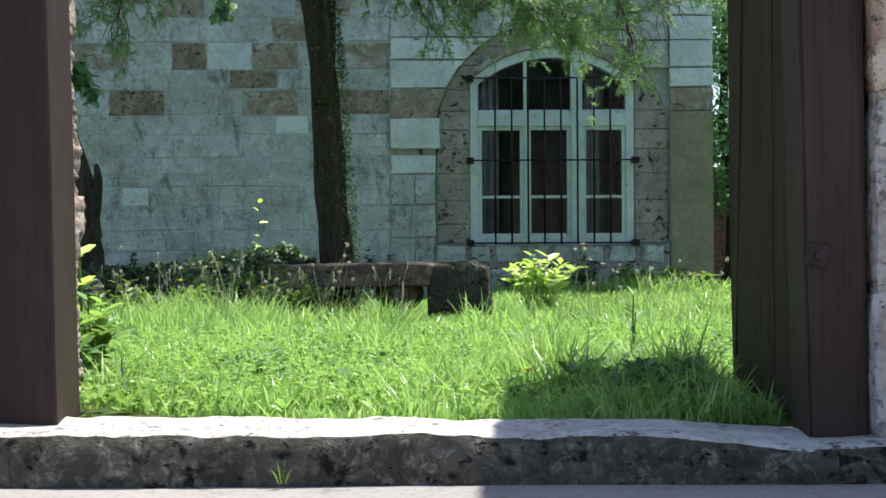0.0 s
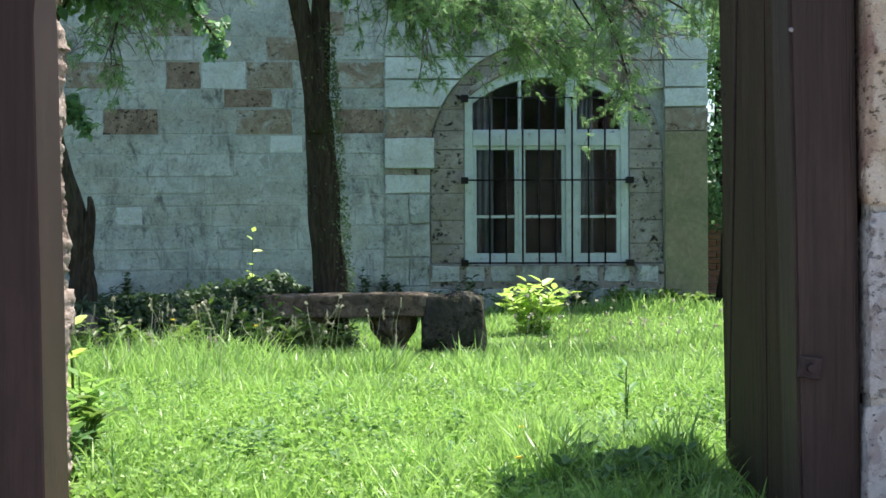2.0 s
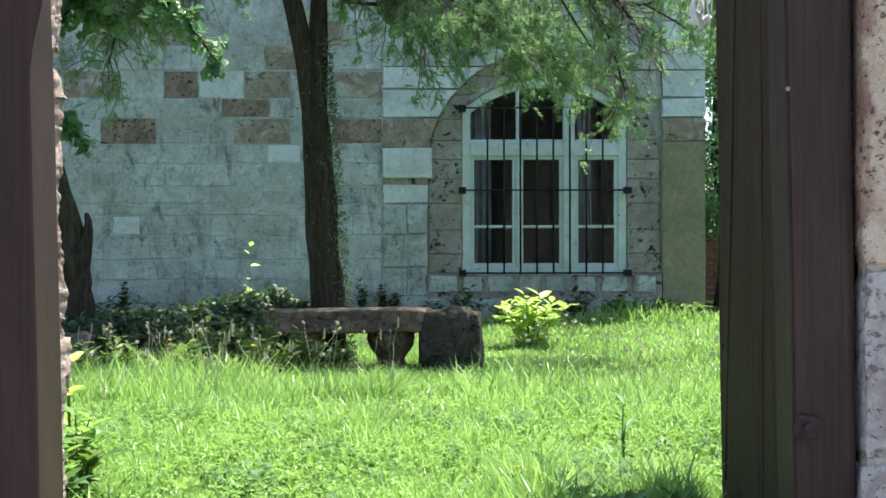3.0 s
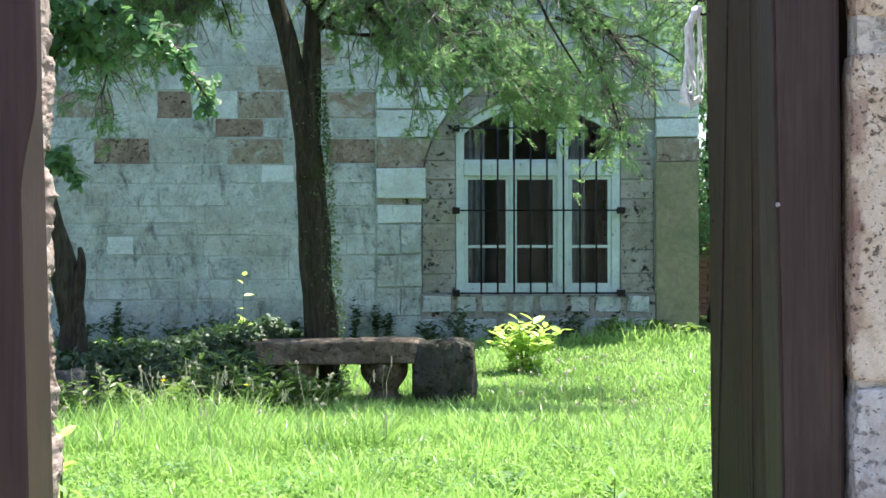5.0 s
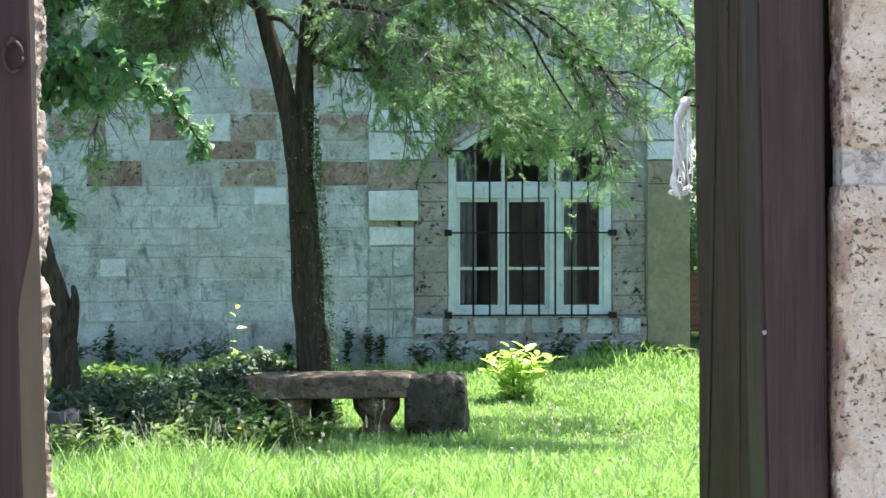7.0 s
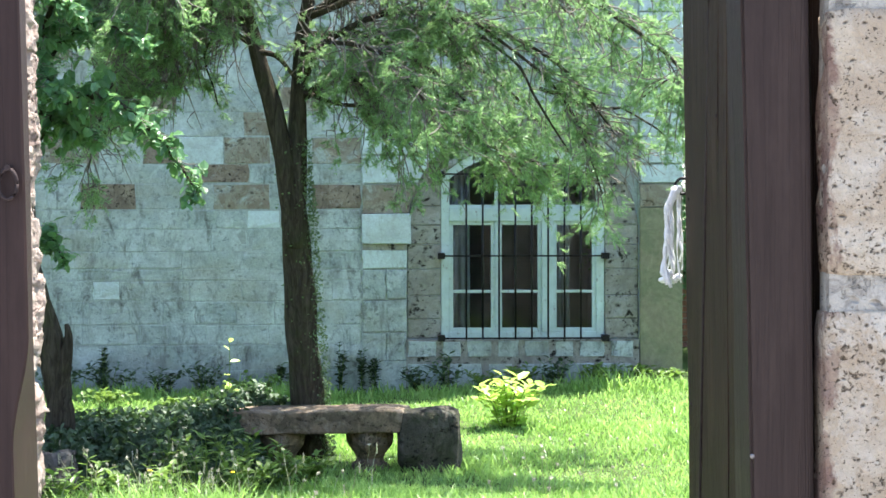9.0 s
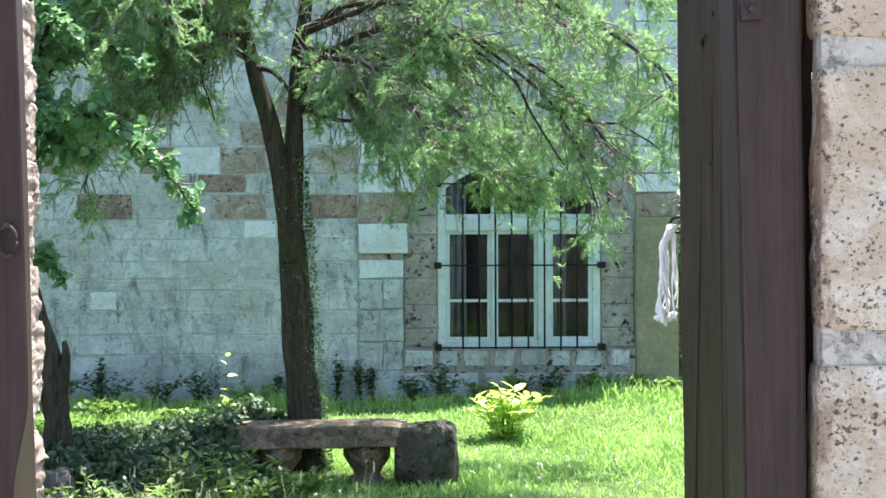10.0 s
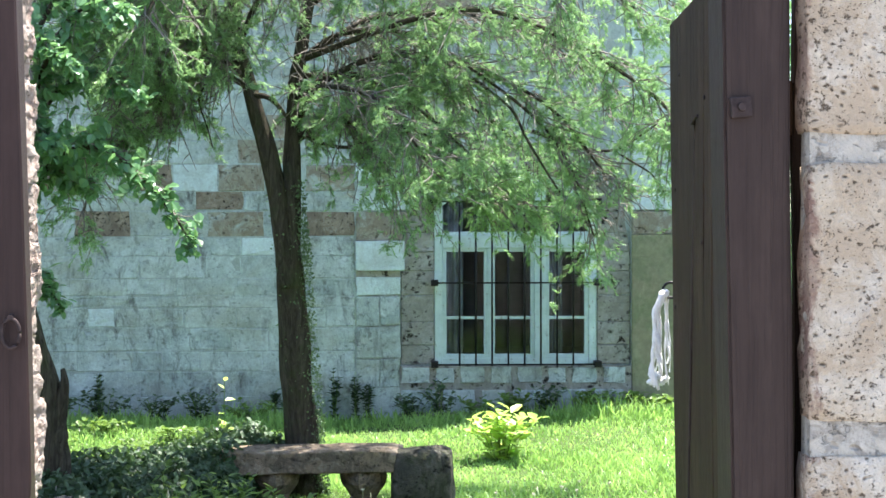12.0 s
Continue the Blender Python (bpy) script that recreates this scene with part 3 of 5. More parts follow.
        rings.append([bm.verts.new(p) for p in ((-0.28, -0.10, z), (front - 0.004, -0.10, z), (front, -0.096, z), (rear, 0.155, z), (-0.28, 0.155, z))])
    for r0, r1 in zip(rings, rings[1:]):
        for k in range(5):
            bm.faces.new((r0[k], r0[(k + 1) % 5], r1[(k + 1) % 5], r1[k]))
    for e in bm.edges:
        e.smooth = abs(e.verts[0].co.z - e.verts[1].co.z) < 0.004
    for ring in (rings[-1], list(reversed(rings[0]))):
        for e in bm.faces.new(ring).edges:
            e.smooth = False
    part("post_timber", bm, M_POST_L, lp, "", True)
    bm = bmesh.new()
    pts = [Vector((0.018 * math.cos(a), -0.006, 0.03 * math.sin(a))) for a in [2 * math.pi * k / 20 for k in range(21)]]
    tube(bm, pts, [0.004] * 21, 6)
    r = part("latch_ring", bm, M_RUST, lp, "rusty iron latch ring", True)
    r.location = (0.098, -0.104, 1.51)
    bm = bmesh.new()
    bmesh.ops.create_cone(bm, cap_ends=True, segments=10, radius1=0.008, radius2=0.006, depth=0.02, matrix=pose(0, 0, 0.032, 90, 0, 0))
    s = part("staple", bm, M_RUST, r)


gate()


def rag():
    """A white rag knotted through an iron ring on the leaf's edge."""
    h = holder("knotted_rag", "white cotton rag knotted through an iron ring on the gate", "rag", (0.779, 3.895, 1.66))
    bm = bmesh.new()
    tube(bm, [Vector((0.022 * math.cos(a), 0.0, 0.022 * math.sin(a))) for a in [2 * math.pi * k / 18 for k in range(19)]], [0.0045] * 19, 6)
    part("ring", bm, M_IRON, h, "dark iron ring", True)
    # A thick twisted bundle, and beside it a few thin loose strands.
    for i in range(12):
        bm = bmesh.new()
        thick = i < 8
        n = 10
        ln = random.uniform(0.235, 0.28) if thick else random.uniform(0.20, 0.27)
        x0, x1 = (-0.034, -0.042) if thick else (-0.004, -0.012)
        w = 0.011 if thick else 0.007
        pts = []
        for k in range(n + 1):
            f = k / n
            tw = f * 5 + i * 0.8
            spread = w * (0.7 + 0.9 * f * f)
            pts.append(Vector((-0.01 * (1 - f) ** 3 + (x0 + (x1 - x0) * f) * min(1, 0.35 + 3 * f) + spread * math.cos(tw), spread * math.sin(tw), -0.004 - ln * f)))
        m = len(pts) * 2 - 1
        tube(bm, smooth_path(pts, 2), [(0.0045 if thick else 0.0024) * (1 + 0.45 * math.sin(j * 1.1 + i)) for j in range(m)], 6, 0.5)
        part("strand", bm, M_ROPE, h, "", True)
    for i in range(5):
        bm = bmesh.new()
        bmesh.ops.create_icosphere(bm, subdivisions=2, radius=0.011, matrix=pose(-0.058 + 0.011 * i, 0.004 * (i % 2), -0.262 + 0.008 * (i % 3)))
        for v in bm.verts:
            v.co += noise.noise_vector(v.co * 90) * 0.008
        part("frayed_end", bm, M_ROPE, h, "", True)
    bm = bmesh.new()
    bmesh.ops.create_icosphere(bm, subdivisions=2, radius=0.013, matrix=pose(-0.018, 0, -0.012))
    for v in bm.verts:
        v.co += noise.noise_vector(v.co * 60) * 0.008
    part("knot", bm, M_ROPE, h, "", True)


rag()


# ---- the old building ----
WX, WY = 1.069, 13.70            # middle of the window, face of the wall
X0, X1 = 0.264, 1.874            # window opening
Z0, ZS, ZT = 0.52, 2.10, 2.43    # its sill, springing and crown
AR, AZ = 1.135, 1.55             # the old arch round it
TOP = 4.3


def seg_arch(x, x0=X0, x1=X1, zs=ZS, zt=ZT):
    """Height of the segmental arch at x."""
    half, rise = (x1 - x0) / 2, zt - zs
    r = (half * half + rise * rise) / (2 * rise)
    u = min(half, abs(x - (x0 + x1) / 2))
    return zt - r + math.sqrt(r * r - u * u)


def arch_edge(z, side):
    """x of the old arch's edge at height z, on the left (-1) or right (1)."""
    return WX + side * (AR if z <= AZ else math.sqrt(max(0.0, AR * AR - (z - AZ) ** 2)))


def building():
    wall = tagged(new("wall_old_building"), "old pale ashlar wall of a stone building", "wall", kind="structure")
    for a in ((-9, -0.07, 13.7045, 14.25, -0.3, TOP), (-0.07, X0, 13.75, 14.25, -0.3, 2.69), (X1, 2.205, 13.75, 14.25, -0.3, 2.69), (2.205, 2.62, 13.7045, 14.25, -0.3, TOP), (X0, X1, 13.75, 14.25, -0.3, Z0), (X0, X1, 13.75, 14.25, ZT, 2.69), (-0.07, 2.205, 13.7045, 14.25, 2.69, TOP)):
        part("wall_core", box(*a), M_MORTAR, wall)
    arc = [(X0 + (X1 - X0) * i / 16, seg_arch(X0 + (X1 - X0) * i / 16)) for i in range(17)]
    vs, fs = prism([(X0, ZT + 0.01)] + arc + [(X1, ZT + 0.01)], 13.752, 14.248)
    part("arch_soffit", bmesh_of(vs, fs), M_MORTAR, wall)
    part("side_wall", box(2.3, 2.62, 14.25, 20, -0.3, TOP), M_MORTAR, wall)

    def stone(xa, xb, z0, z1, mat, y=WY, name="ashlar_block", clip=0):
        g = 0.0042
        z0, z1 = z0 + random.uniform(-0.002, 0.008), z1 - random.uniform(-0.002, 0.008)
        m = 4 if not clip else 5
        zs = [z0 + g + (z1 - z0 - 2 * g) * k / (m - 1) for k in range(m)]
        if clip == -1:
            lo, hi = [xa + g] * m, [min(xb, arch_edge(z, -1)) - g for z in zs]
        elif clip == 1:
            lo, hi = [max(xa, arch_edge(z, 1)) + g for z in zs], [xb - g] * m
        else:
            lo, hi = [xa + g] * m, [xb - g] * m
        if max(h - l for l, h in zip(lo, hi)) < 0.03:
            return
        hi = [max(h, l + 0.004) for l, h in zip(lo, hi)]
        pts = [(l + random.uniform(-1, 1) * 0.008, z + random.uniform(-1, 1) * 0.006) for l, z in zip(lo, zs)] + [(h + random.uniform(-1, 1) * 0.008, z + random.uniform(-1, 1) * 0.006) for h, z in zip(reversed(hi), reversed(zs))]
        y += random.uniform(-0.0015, 0.0015)
        vs, fs = prism(list(reversed(pts)), y, y + 0.10, 0.008, 0.003)
        raw(name, vs, fs, mat, wall)

    zs = [-0.1, 0.22, 0.46, 0.66, 0.89, 1.09, 1.20, 1.37, 1.59, 1.78, 2.03, 2.22, 2.49, 2.73, 2.97, 3.22, 3.44, 3.70, 3.93, TOP]
    # Joints and kinds of the stones that stand out, as metres along the wall for each course.
    special = {
        4: ((-3.12, -2.86, M_WHITE),),
        8: ((-1.62, -1.30, M_WHITE),),
        9: ((-3.24, -2.70, M_BROWN), (-1.95, -1.40, M_TAN), (-0.99, -0.51, M_BROWN)),
        10: ((-2.06, -1.60, M_BROWN), (-0.99, -0.51, M_ASHLAR)),
        11: ((-3.60, -3.05, M_TAN), (-3.05, -2.63, M_ASHLAR), (-2.63, -2.29, M_BROWN), (-2.29, -1.85, M_WHITE), (-1.85, -1.39, M_TAN), (-0.99, -0.51, M_TAN)),
        13: ((-2.77, -2.3, M_TAN), (-1.43, -0.9, M_TAN)),
        15: ((-3.9, -3.3, M_TAN),),
    }
    for k, (z0, z1) in enumerate(zip(zs, zs[1:])):
        fixed = sorted(special.get(k, ()))
        x = -8.6 + random.uniform(0, 0.4)
        while x < -0.52:
            nxt = [f for f in fixed if f[0] >= x - 1e-6]
            if nxt and abs(nxt[0][0] - x) < 1e-4:
                stone(x, nxt[0][1], z0, z1, nxt[0][2])
                x = nxt[0][1]
                continue
            end = min(nxt[0][0] if nxt else -0.51, -0.51)
            w = random.uniform(0.26, 0.72) * (0.8 if z1 - z0 < 0.15 else 1)
            xe = x + w
            if end - xe < 0.2:
                xe = end
            r = random.random()
            stone(x, xe, z0, z1, M_TAN if r < 0.02 and z0 > 2.2 else M_ASHLAR)
            x = xe
        # Flat strip left of the old arch, then the spandrels above it.
        if z1 < 2.75:
            if z0 > 2.05:
                stone(1.7, 2.205, z0, z1, M_ASHLAR, WY - 0.01, clip=1)
        else:
            x = -0.50
            while x < 2.2:
                w = min(random.uniform(0.35, 0.75), 2.205 - x)
                if 2.205 - x - w < 0.2:
                    w = 2.205 - x
                stone(x, x + w, z0, z1, M_TAN if random.random() < 0.15 else M_ASHLAR)
                x += w
        # Corner pilaster: pale blocks above, olive render below.
        if z0 >= 2.0:
            stone(2.205, 2.63, z0, z1, M_WHITE, WY - 0.04)
    stone(2.205, 2.63, 1.80, 2.03, M_TAN, WY - 0.04)
    bm = box(2.21, 2.625, WY - 0.035, WY + 0.1, -0.1, 1.795, bevel=0.006, cuts=3, jitter=0.003)
    part("rendered_panel", bm, M_OLIVE, wall, "smooth olive cement render on the corner")
    part("string_course", box(-0.5, 2.2, WY - 0.07, WY + 0.05, 3.14, 3.215, bevel=0.012), M_ASHLAR, wall, "projecting stone string course")
    # Flat strip left of the old arch, in courses of its own; one white block stands proud like an impost.
    strip = ((-0.1, 0.30, M_ASHLAR), (0.30, 0.58, M_ASHLAR), (0.58, 0.90, M_ASHLAR), (0.90, 1.20, M_ASHLAR), (1.20, 1.385, M_WHITE), (1.74, 2.03, M_TAN), (2.03, 2.31, M_WHITE), (2.31, 2.53, M_WHITE), (2.53, 2.73, M_ASHLAR))
    for z0, z1, mat in strip:
        if z1 < AZ and z0 in (0.90, 0.30):
            stone(-0.50, -0.27, z0, z1, mat, WY - 0.02)
            stone(-0.27, -0.066, z0, z1, mat, WY - 0.02)
        else:
            stone(-0.50, max(-0.066, arch_edge(z0, -1)) + (0.0 if z1 < AZ else 0.4), z0, z1, mat, WY - 0.02, clip=-1 if z1 > AZ else 0)
    part("impost_block", box(-0.50, -0.025, WY - 0.055, WY + 0.05, 1.445, 1.735, bevel=0.012, cuts=4, jitter=0.006), M_WHITE, wall, "proud fresh white block")
    # Darker strip drawn in for the shadow below the proud block.
    part("impost_bed", box(-0.50, -0.07, WY - 0.012, WY + 0.05, 1.38, 1.445), M_INFILL, wall)
    # Blocked arch: tufa blocks beside and above the window.
    z = Z0
    while z < 2.66:
        h = min(random.uniform(0.17, 0.27), 2.68 - z)
        if 2.68 - z - h < 0.08:
            h = 2.68 - z
        for side in (-1, 1):
            m = 5
            lv = [z + 0.003 + (h - 0.006) * i / (m - 1) for i in range(m)]
            outer = [arch_edge(v, side) - side * 0.004 for v in lv]
            inner = []
            for v in lv:
                if v <= ZS:
                    inner.append(WX + side * 0.805)
                else:
                    u = next((q / 200 for q in range(161, 0, -1) if seg_arch(WX + q / 200) > v), 0.005)
                    inner.append(WX + side * max(0.004, u))
            if max(side * (o - i) for o, i in zip(outer, inner)) < 0.03:
                continue
            inner = [i if side * (o - i) > 0.005 else o - side * 0.005 for o, i in zip(outer, inner)]
            pts = list(zip(outer, lv)) + list(zip(reversed(inner), reversed(lv)))
            if side == -1:
                pts.reverse()
            vs, fs = prism(pts, WY + 0.03 + random.uniform(-0.006, 0.006), WY + 0.10, 0.006, 0.006)
            raw("tufa_block", vs, fs, M_INFILL, wall)
        z += h
    # Moulded arch over the window.
    n = 14
    for i in range(n):
        a, b = X0 + (X1 - X0) * i / n, X0 + (X1 - X0) * (i + 1) / n
        vs, fs = prism([(a + 0.002, seg_arch(a) + 0.005), (b - 0.002, seg_arch(b) + 0.005), (b - 0.002, seg_arch(b) + 0.07), (a + 0.002, seg_arch(a) + 0.07)], WY + 0.005, WY + 0.1, 0.004, 0.004)
        raw("voussoir", vs, fs, M_TAN, wall)
    # Plinth under the window.
    x = -0.07
    for w in (0.34, 0.24, 0.30, 0.26, 0.30, 0.24, 0.30, 0.285):
        stone(x + 0.01, x + w - 0.05, 0.335, 0.50, M_ASHLAR, WY - 0.05, "plinth_block")
        x += w
    x = -0.07
    for w in (0.42, 0.38, 0.30, 0.44, 0.36, 0.375):
        stone(x, x + w - 0.07, 0.05, 0.28, M_ASHLAR, WY - 0.045, "plinth_block")
        x += w
    part("plinth_core", box(-0.075, 2.2, WY - 0.035, WY + 0.06, -0.2, 0.505), M_INFILL, wall)


building()


def window():
    win = tagged(new("window_1"), "arched three-light window with pale green painted frame", "window", kind="structure")
    y0, y1 = 13.745, 13.83

    def bar(x0, x1, z0, z1, ya=y0, yb=y1, name="frame_bar", mat=M_PAINT, parent=win):
        return part(name, box(x0, x1, ya, yb, z0, z1, bevel=0.006), mat, parent)

    bar(X0 + 0.004, X0 + 0.085, Z0, ZS, name="frame_stile")
    bar(X1 - 0.085, X1 - 0.004, Z0, ZS, name="frame_stile")
    bar(X0 + 0.085, X1 - 0.085, Z0, Z0 + 0.06, name="frame_sill")
    bar(X0 + 0.085, X1 - 0.085, 1.665, 1.79, y0 - 0.012, name="transom")
    bar(1.255, 1.365, Z0 + 0.06, 2.40, y0 - 0.015, name="mullion")
    bar(0.795, 0.825, Z0 + 0.06, 1.665, name="mullion")
    bar(0.795, 0.825, 1.79, 2.37, y0 + 0.02, name="glazing_bar")
    # Curved head of the frame.
    n = 20
    vs, fs = [], []
    for i in range(n + 1):
        x = X0 + 0.004 + (X1 - X0 - 0.008) * i / n
        zt = seg_arch(x) - 0.004
        zb = max(ZS - 0.02, seg_arch(WX + (x - WX) * 1.0) - 0.095)
        vs += [(x, y0, zt), (x, y0, min(zb, zt - 0.01)), (x, y1, min(zb, zt - 0.01)), (x, y1, zt)]
    for i in range(n):
        for k in range(4):
            fs.append((4 * i + k, 4 * i + (k + 1) % 4, 4 * i + 4 + (k + 1) % 4, 4 * i + 4 + k))
    raw("frame_head", vs, fs, M_PAINT, win)
    # Sashes, each with a rim, one glazing bar and two panes.
    def sash(xa, xb, za, zb, rim=0.038, split=None):
        s = part("sash", box(xa, xa + rim, y0 + 0.015, y1 - 0.01, za, zb, bevel=0.004), M_PAINT, win)
        for a in ((xb - rim, xb, za, zb), (xa + rim, xb - rim, za, za + rim), (xa + rim, xb - rim, zb - rim, zb)):
            part("sash_rail", box(a[0], a[1], y0 + 0.015, y1 - 0.01, a[2], a[3], bevel=0.004), M_PAINT, s)
        cuts = [za + rim, zb - rim]
        if split:
            part("glazing_bar", box(xa + rim, xb - rim, y0 + 0.022, y1 - 0.015, split - 0.014, split + 0.014, bevel=0.003), M_PAINT, s)
            cuts = [za + rim, split - 0.014, split + 0.014, zb - rim]
        for c0, c1 in zip(cuts[::2], cuts[1::2]):
            p = part("pane", box(xa + rim, xb - rim, y0 + 0.045, y0 + 0.049, c0, c1), M_GLASS, s)
            p.visible_shadow = False

    for xa, xb in ((X0 + 0.085, 0.795), (0.825, 1.255), (1.365, X1 - 0.085)):
        sash(xa, xb, Z0 + 0.06, 1.665, split=0.975)
    for xa, xb in ((X0 + 0.07, 0.795), (0.825, 1.255), (1.365, X1 - 0.07)):
        m = 8
        top = [(xa + (xb - xa) * i / m, seg_arch(xa + (xb - xa) * i / m) - 0.095) for i in range(m + 1)]
        vs, fs = prism([(xb, 1.79), (xa, 1.79)] + top, y0 + 0.045, y0 + 0.049)
        p = raw("pane", vs, fs, M_GLASS, win)
        p.visible_shadow = False
        part("sash_rail", box(xa, xb, y0 + 0.02, y1 - 0.01, 1.79, 1.825, bevel=0.004), M_PAINT, win)
    # Iron grille on stand-off lugs.
    g = holder("window_grille", "black iron bar grille fixed over the window", "window grille", (WX, 13.62, Z0))
    for z in (0.005, 0.805, 1.60):
        part("cross_bar", box(-0.80, 0.80, -0.004, 0.004, z - 0.008, z + 0.008), M_IRON, g)
        for s in (-1, 1):
            part("fixing_lug", box(s * 0.80 - 0.035, s * 0.80 + 0.035, -0.012, 0.11, z - 0.03, z + 0.03, bevel=0.004), M_IRON, g)
    for i in range(8):
        x = 0.5115 + 0.159 * i - WX
        bm = bmesh.new()
        bmesh.ops.create_cone(bm, cap_ends=True, segments=8, radius1=0.0095, radius2=0.0095, depth=1.615, matrix=pose(x, 0, 0.80))
        part("bar", bm, M_IRON, g, smooth=True)
    # The dim room behind, with a far window and curtains.
    room = tagged(new("interior_room"), "dim plastered room behind the window", "room", kind="structure")
    for a in ((-2, 2.3, 17.9, 18.0, 0, 3.0), (-2.1, -2, 14.26, 18, 0, 3), (2.2, 2.3, 14.26, 18, 0, 3), (-2, 2.2, 14.26, 18, -0.1, 0.35), (-2, 2.2, 14.26, 18, 3, 3.1)):
        part("room_wall", box(*a), M_ROOM, room)
    for xa, xb in ((0.36, 0.56), (1.42, 1.56)):
        bm = bmesh.new()
        prev = None
        for i in range(13):
            x = xa + (xb - xa) * i / 12
            col = [bm.verts.new((x, 14.02 + 0.02 * math.sin(i * 1.6), z)) for z in (0.6, 2.3)]
            if prev:
                bm.faces.new((prev[0], col[0], col[1], prev[1]))
            prev = col
        ex = bmesh.ops.extrude_face_region(bm, geom=list(bm.faces))
        bmesh.ops.translate(bm, vec=(0, 0.004, 0), verts=[v for v in ex["geom"] if isinstance(v, bmesh.types.BMVert)])
        tagged(part("curtain", bm, M_CURTAIN, None, smooth=True), "dusty grey curtain hanging behind the window", "curtain", "curtains in the window")


window()


def roof():
    h = tagged(new("building_roof"), "low tiled roof of the stone building", "roof", kind="structure")
    vs = [(-9.3, 13.62, TOP), (2.7, 13.62, TOP), (2.7, 20.2, TOP), (-9.3, 20.2, TOP), (-5.5, 16.9, TOP + 1.1), (-0.8, 16.9, TOP + 1.1)]
    raw("roof_slope", vs, [(0, 1, 5, 4), (1, 2, 5), (2, 3, 4, 5), (3, 0, 4), (3, 2, 1, 0)], M_TILE, h)


roof()


# ---- bench ----
def bench():
    b = holder("stone_bench", "old stone bench slab on two carved stone pedestals", "bench", (-0.60, 9.42, -0.02))
    bm = box(-0.66, 0.575, -0.17, 0.20, 0.235, 0.39, cuts=15)
    for v in bm.verts:
        x, y, z = v.co
        ends = max(0, abs(x + 0.04) - 0.5) / 0.12
        v.co.y *= 1 - 0.22 * ends * ends
        v.co.z += -0.014 * ends * ends * (1 if z > 0.3 else -1) + 0.012 * x
        edge = (abs(y) > 0.16) + (z > 0.385 or z < 0.24)
        if edge == 2:
            v.co.y *= 0.975
            v.co.z += -0.006 if z > 0.3 else 0.005
        v.co += noise.noise_vector(v.co * 5) * 0.010 + noise.noise_vector(v.co * 16) * 0.006 + noise.noise_vector(v.co * 40) * 0.0012
    part("seat_slab", bm, M_BENCH, b, "worn stone slab with chipped edges", True)
    for px, tw in ((-0.28, 6), (0.315, -9)):
        bm = bmesh.new()
        prof = ((0.132, 0.24), (0.138, 0.20), (0.134, 0.155), (0.118, 0.125), (0.09, 0.085), (0.076, 0.055), (0.08, 0.035), (0.108, 0.012), (0.122, -0.01), (0.125, -0.07))
        rings = []
        for r, z in prof:
            ring = []
            for k in range(16):
                a = 2 * math.pi * k / 16
                sq = 1 / max(abs(math.cos(a)), abs(math.sin(a)))
                rr = r * (0.45 + 0.55 * min(sq, 1.32)) * (1 + 0.05 * noise.noise(Vector((k * 0.8, z * 9, px))))
                ring.append(bm.verts.new((rr * math.cos(a), rr * math.sin(a), z)))
            rings.append(ring)
        for r0, r1 in zip(rings, rings[1:]):
            for k in range(16):
                bm.faces.new((r0[k], r1[k], r1[(k + 1) % 16], r0[(k + 1) % 16]))
        bm.faces.new(rings[0])
        bm.faces.new(list(reversed(rings[-1])))
        p = part("pedestal", bm, M_BENCH, b, "carved capital-shaped stone pedestal")
        p.matrix_local = pose(px, 0.0, 0, 0, 0, tw + 45)


bench()


def boulder(name, label, x0, x1, y0, y1, z0, z1, mat=M_BOULDER, rough=0.03):
    bm = box(x0, x1, y0, y1, z0, z1, cuts=8)
    c = Vector(((x0 + x1) / 2, (y0 + y1) / 2, (z0 + z1) / 2))
    for v in bm.verts:
        d = v.co - c
        d = Vector((d.x / (x1 - x0), d.y / (y1 - y0), d.z / (z1 - z0))) * 2
        k = max(0, d.length - 1.05) * 0.30
        v.co = c + (v.co - c) * (1 - k)
        v.co += noise.noise_vector(v.co * 4) * rough + noise.noise_vector(v.co * 14) * rough * 0.5 + noise.noise_vector(v.co * 35) * rough * 0.2
    return tagged(part(name, bm, mat, smooth=True), label, "stone")


boulder("stone_block", "rough dark mossy stone block at the bench end", -0.10, 0.33, 9.22, 9.62, -0.10, 0.375)
boulder("rockery_stone", "dark weathered stone half covered with ivy", -2.55, -1.98, 8.3, 8.9, -0.1, 0.30, M_BOULDER, 0.05)
boulder("rockery_stone", "dark weathered stone half covered with ivy", -1.95, -1.25, 9.1, 9.7, -0.1, 0.27, M_BOULDER, 0.05)


# Grey rock, its tone lowered to stand in for shade on it.
M_ROCK = stone_material("grey_lichened_rock", (0.065, 0.063, 0.062), (0.08, 0.077, 0.075), (0.03, 0.03, 0.026), 0.8, 0.8, 10, 24, 1.0, lime=(0.15, 0.15, 0.145), lime_scale=11.0, mottle=(0.09, 0.09, 0.07), mottle_scale=8.0)
boulder("rockery_stone", "grey lichened stone at the edge of the ivy", -2.27, -1.92, 7.85, 8.25, -0.12, 0.29, M_ROCK, 0.07)


# ---- main tree ----
def limb(bm, pts, r0, r1, seg=8, wobble=0.25, n=4):
    p = smooth_path(pts, n)
    tube(bm, p, [r0 + (r1 - r0) * i / (len(p) - 1) for i in range(len(p))], seg, wobble)
    return p


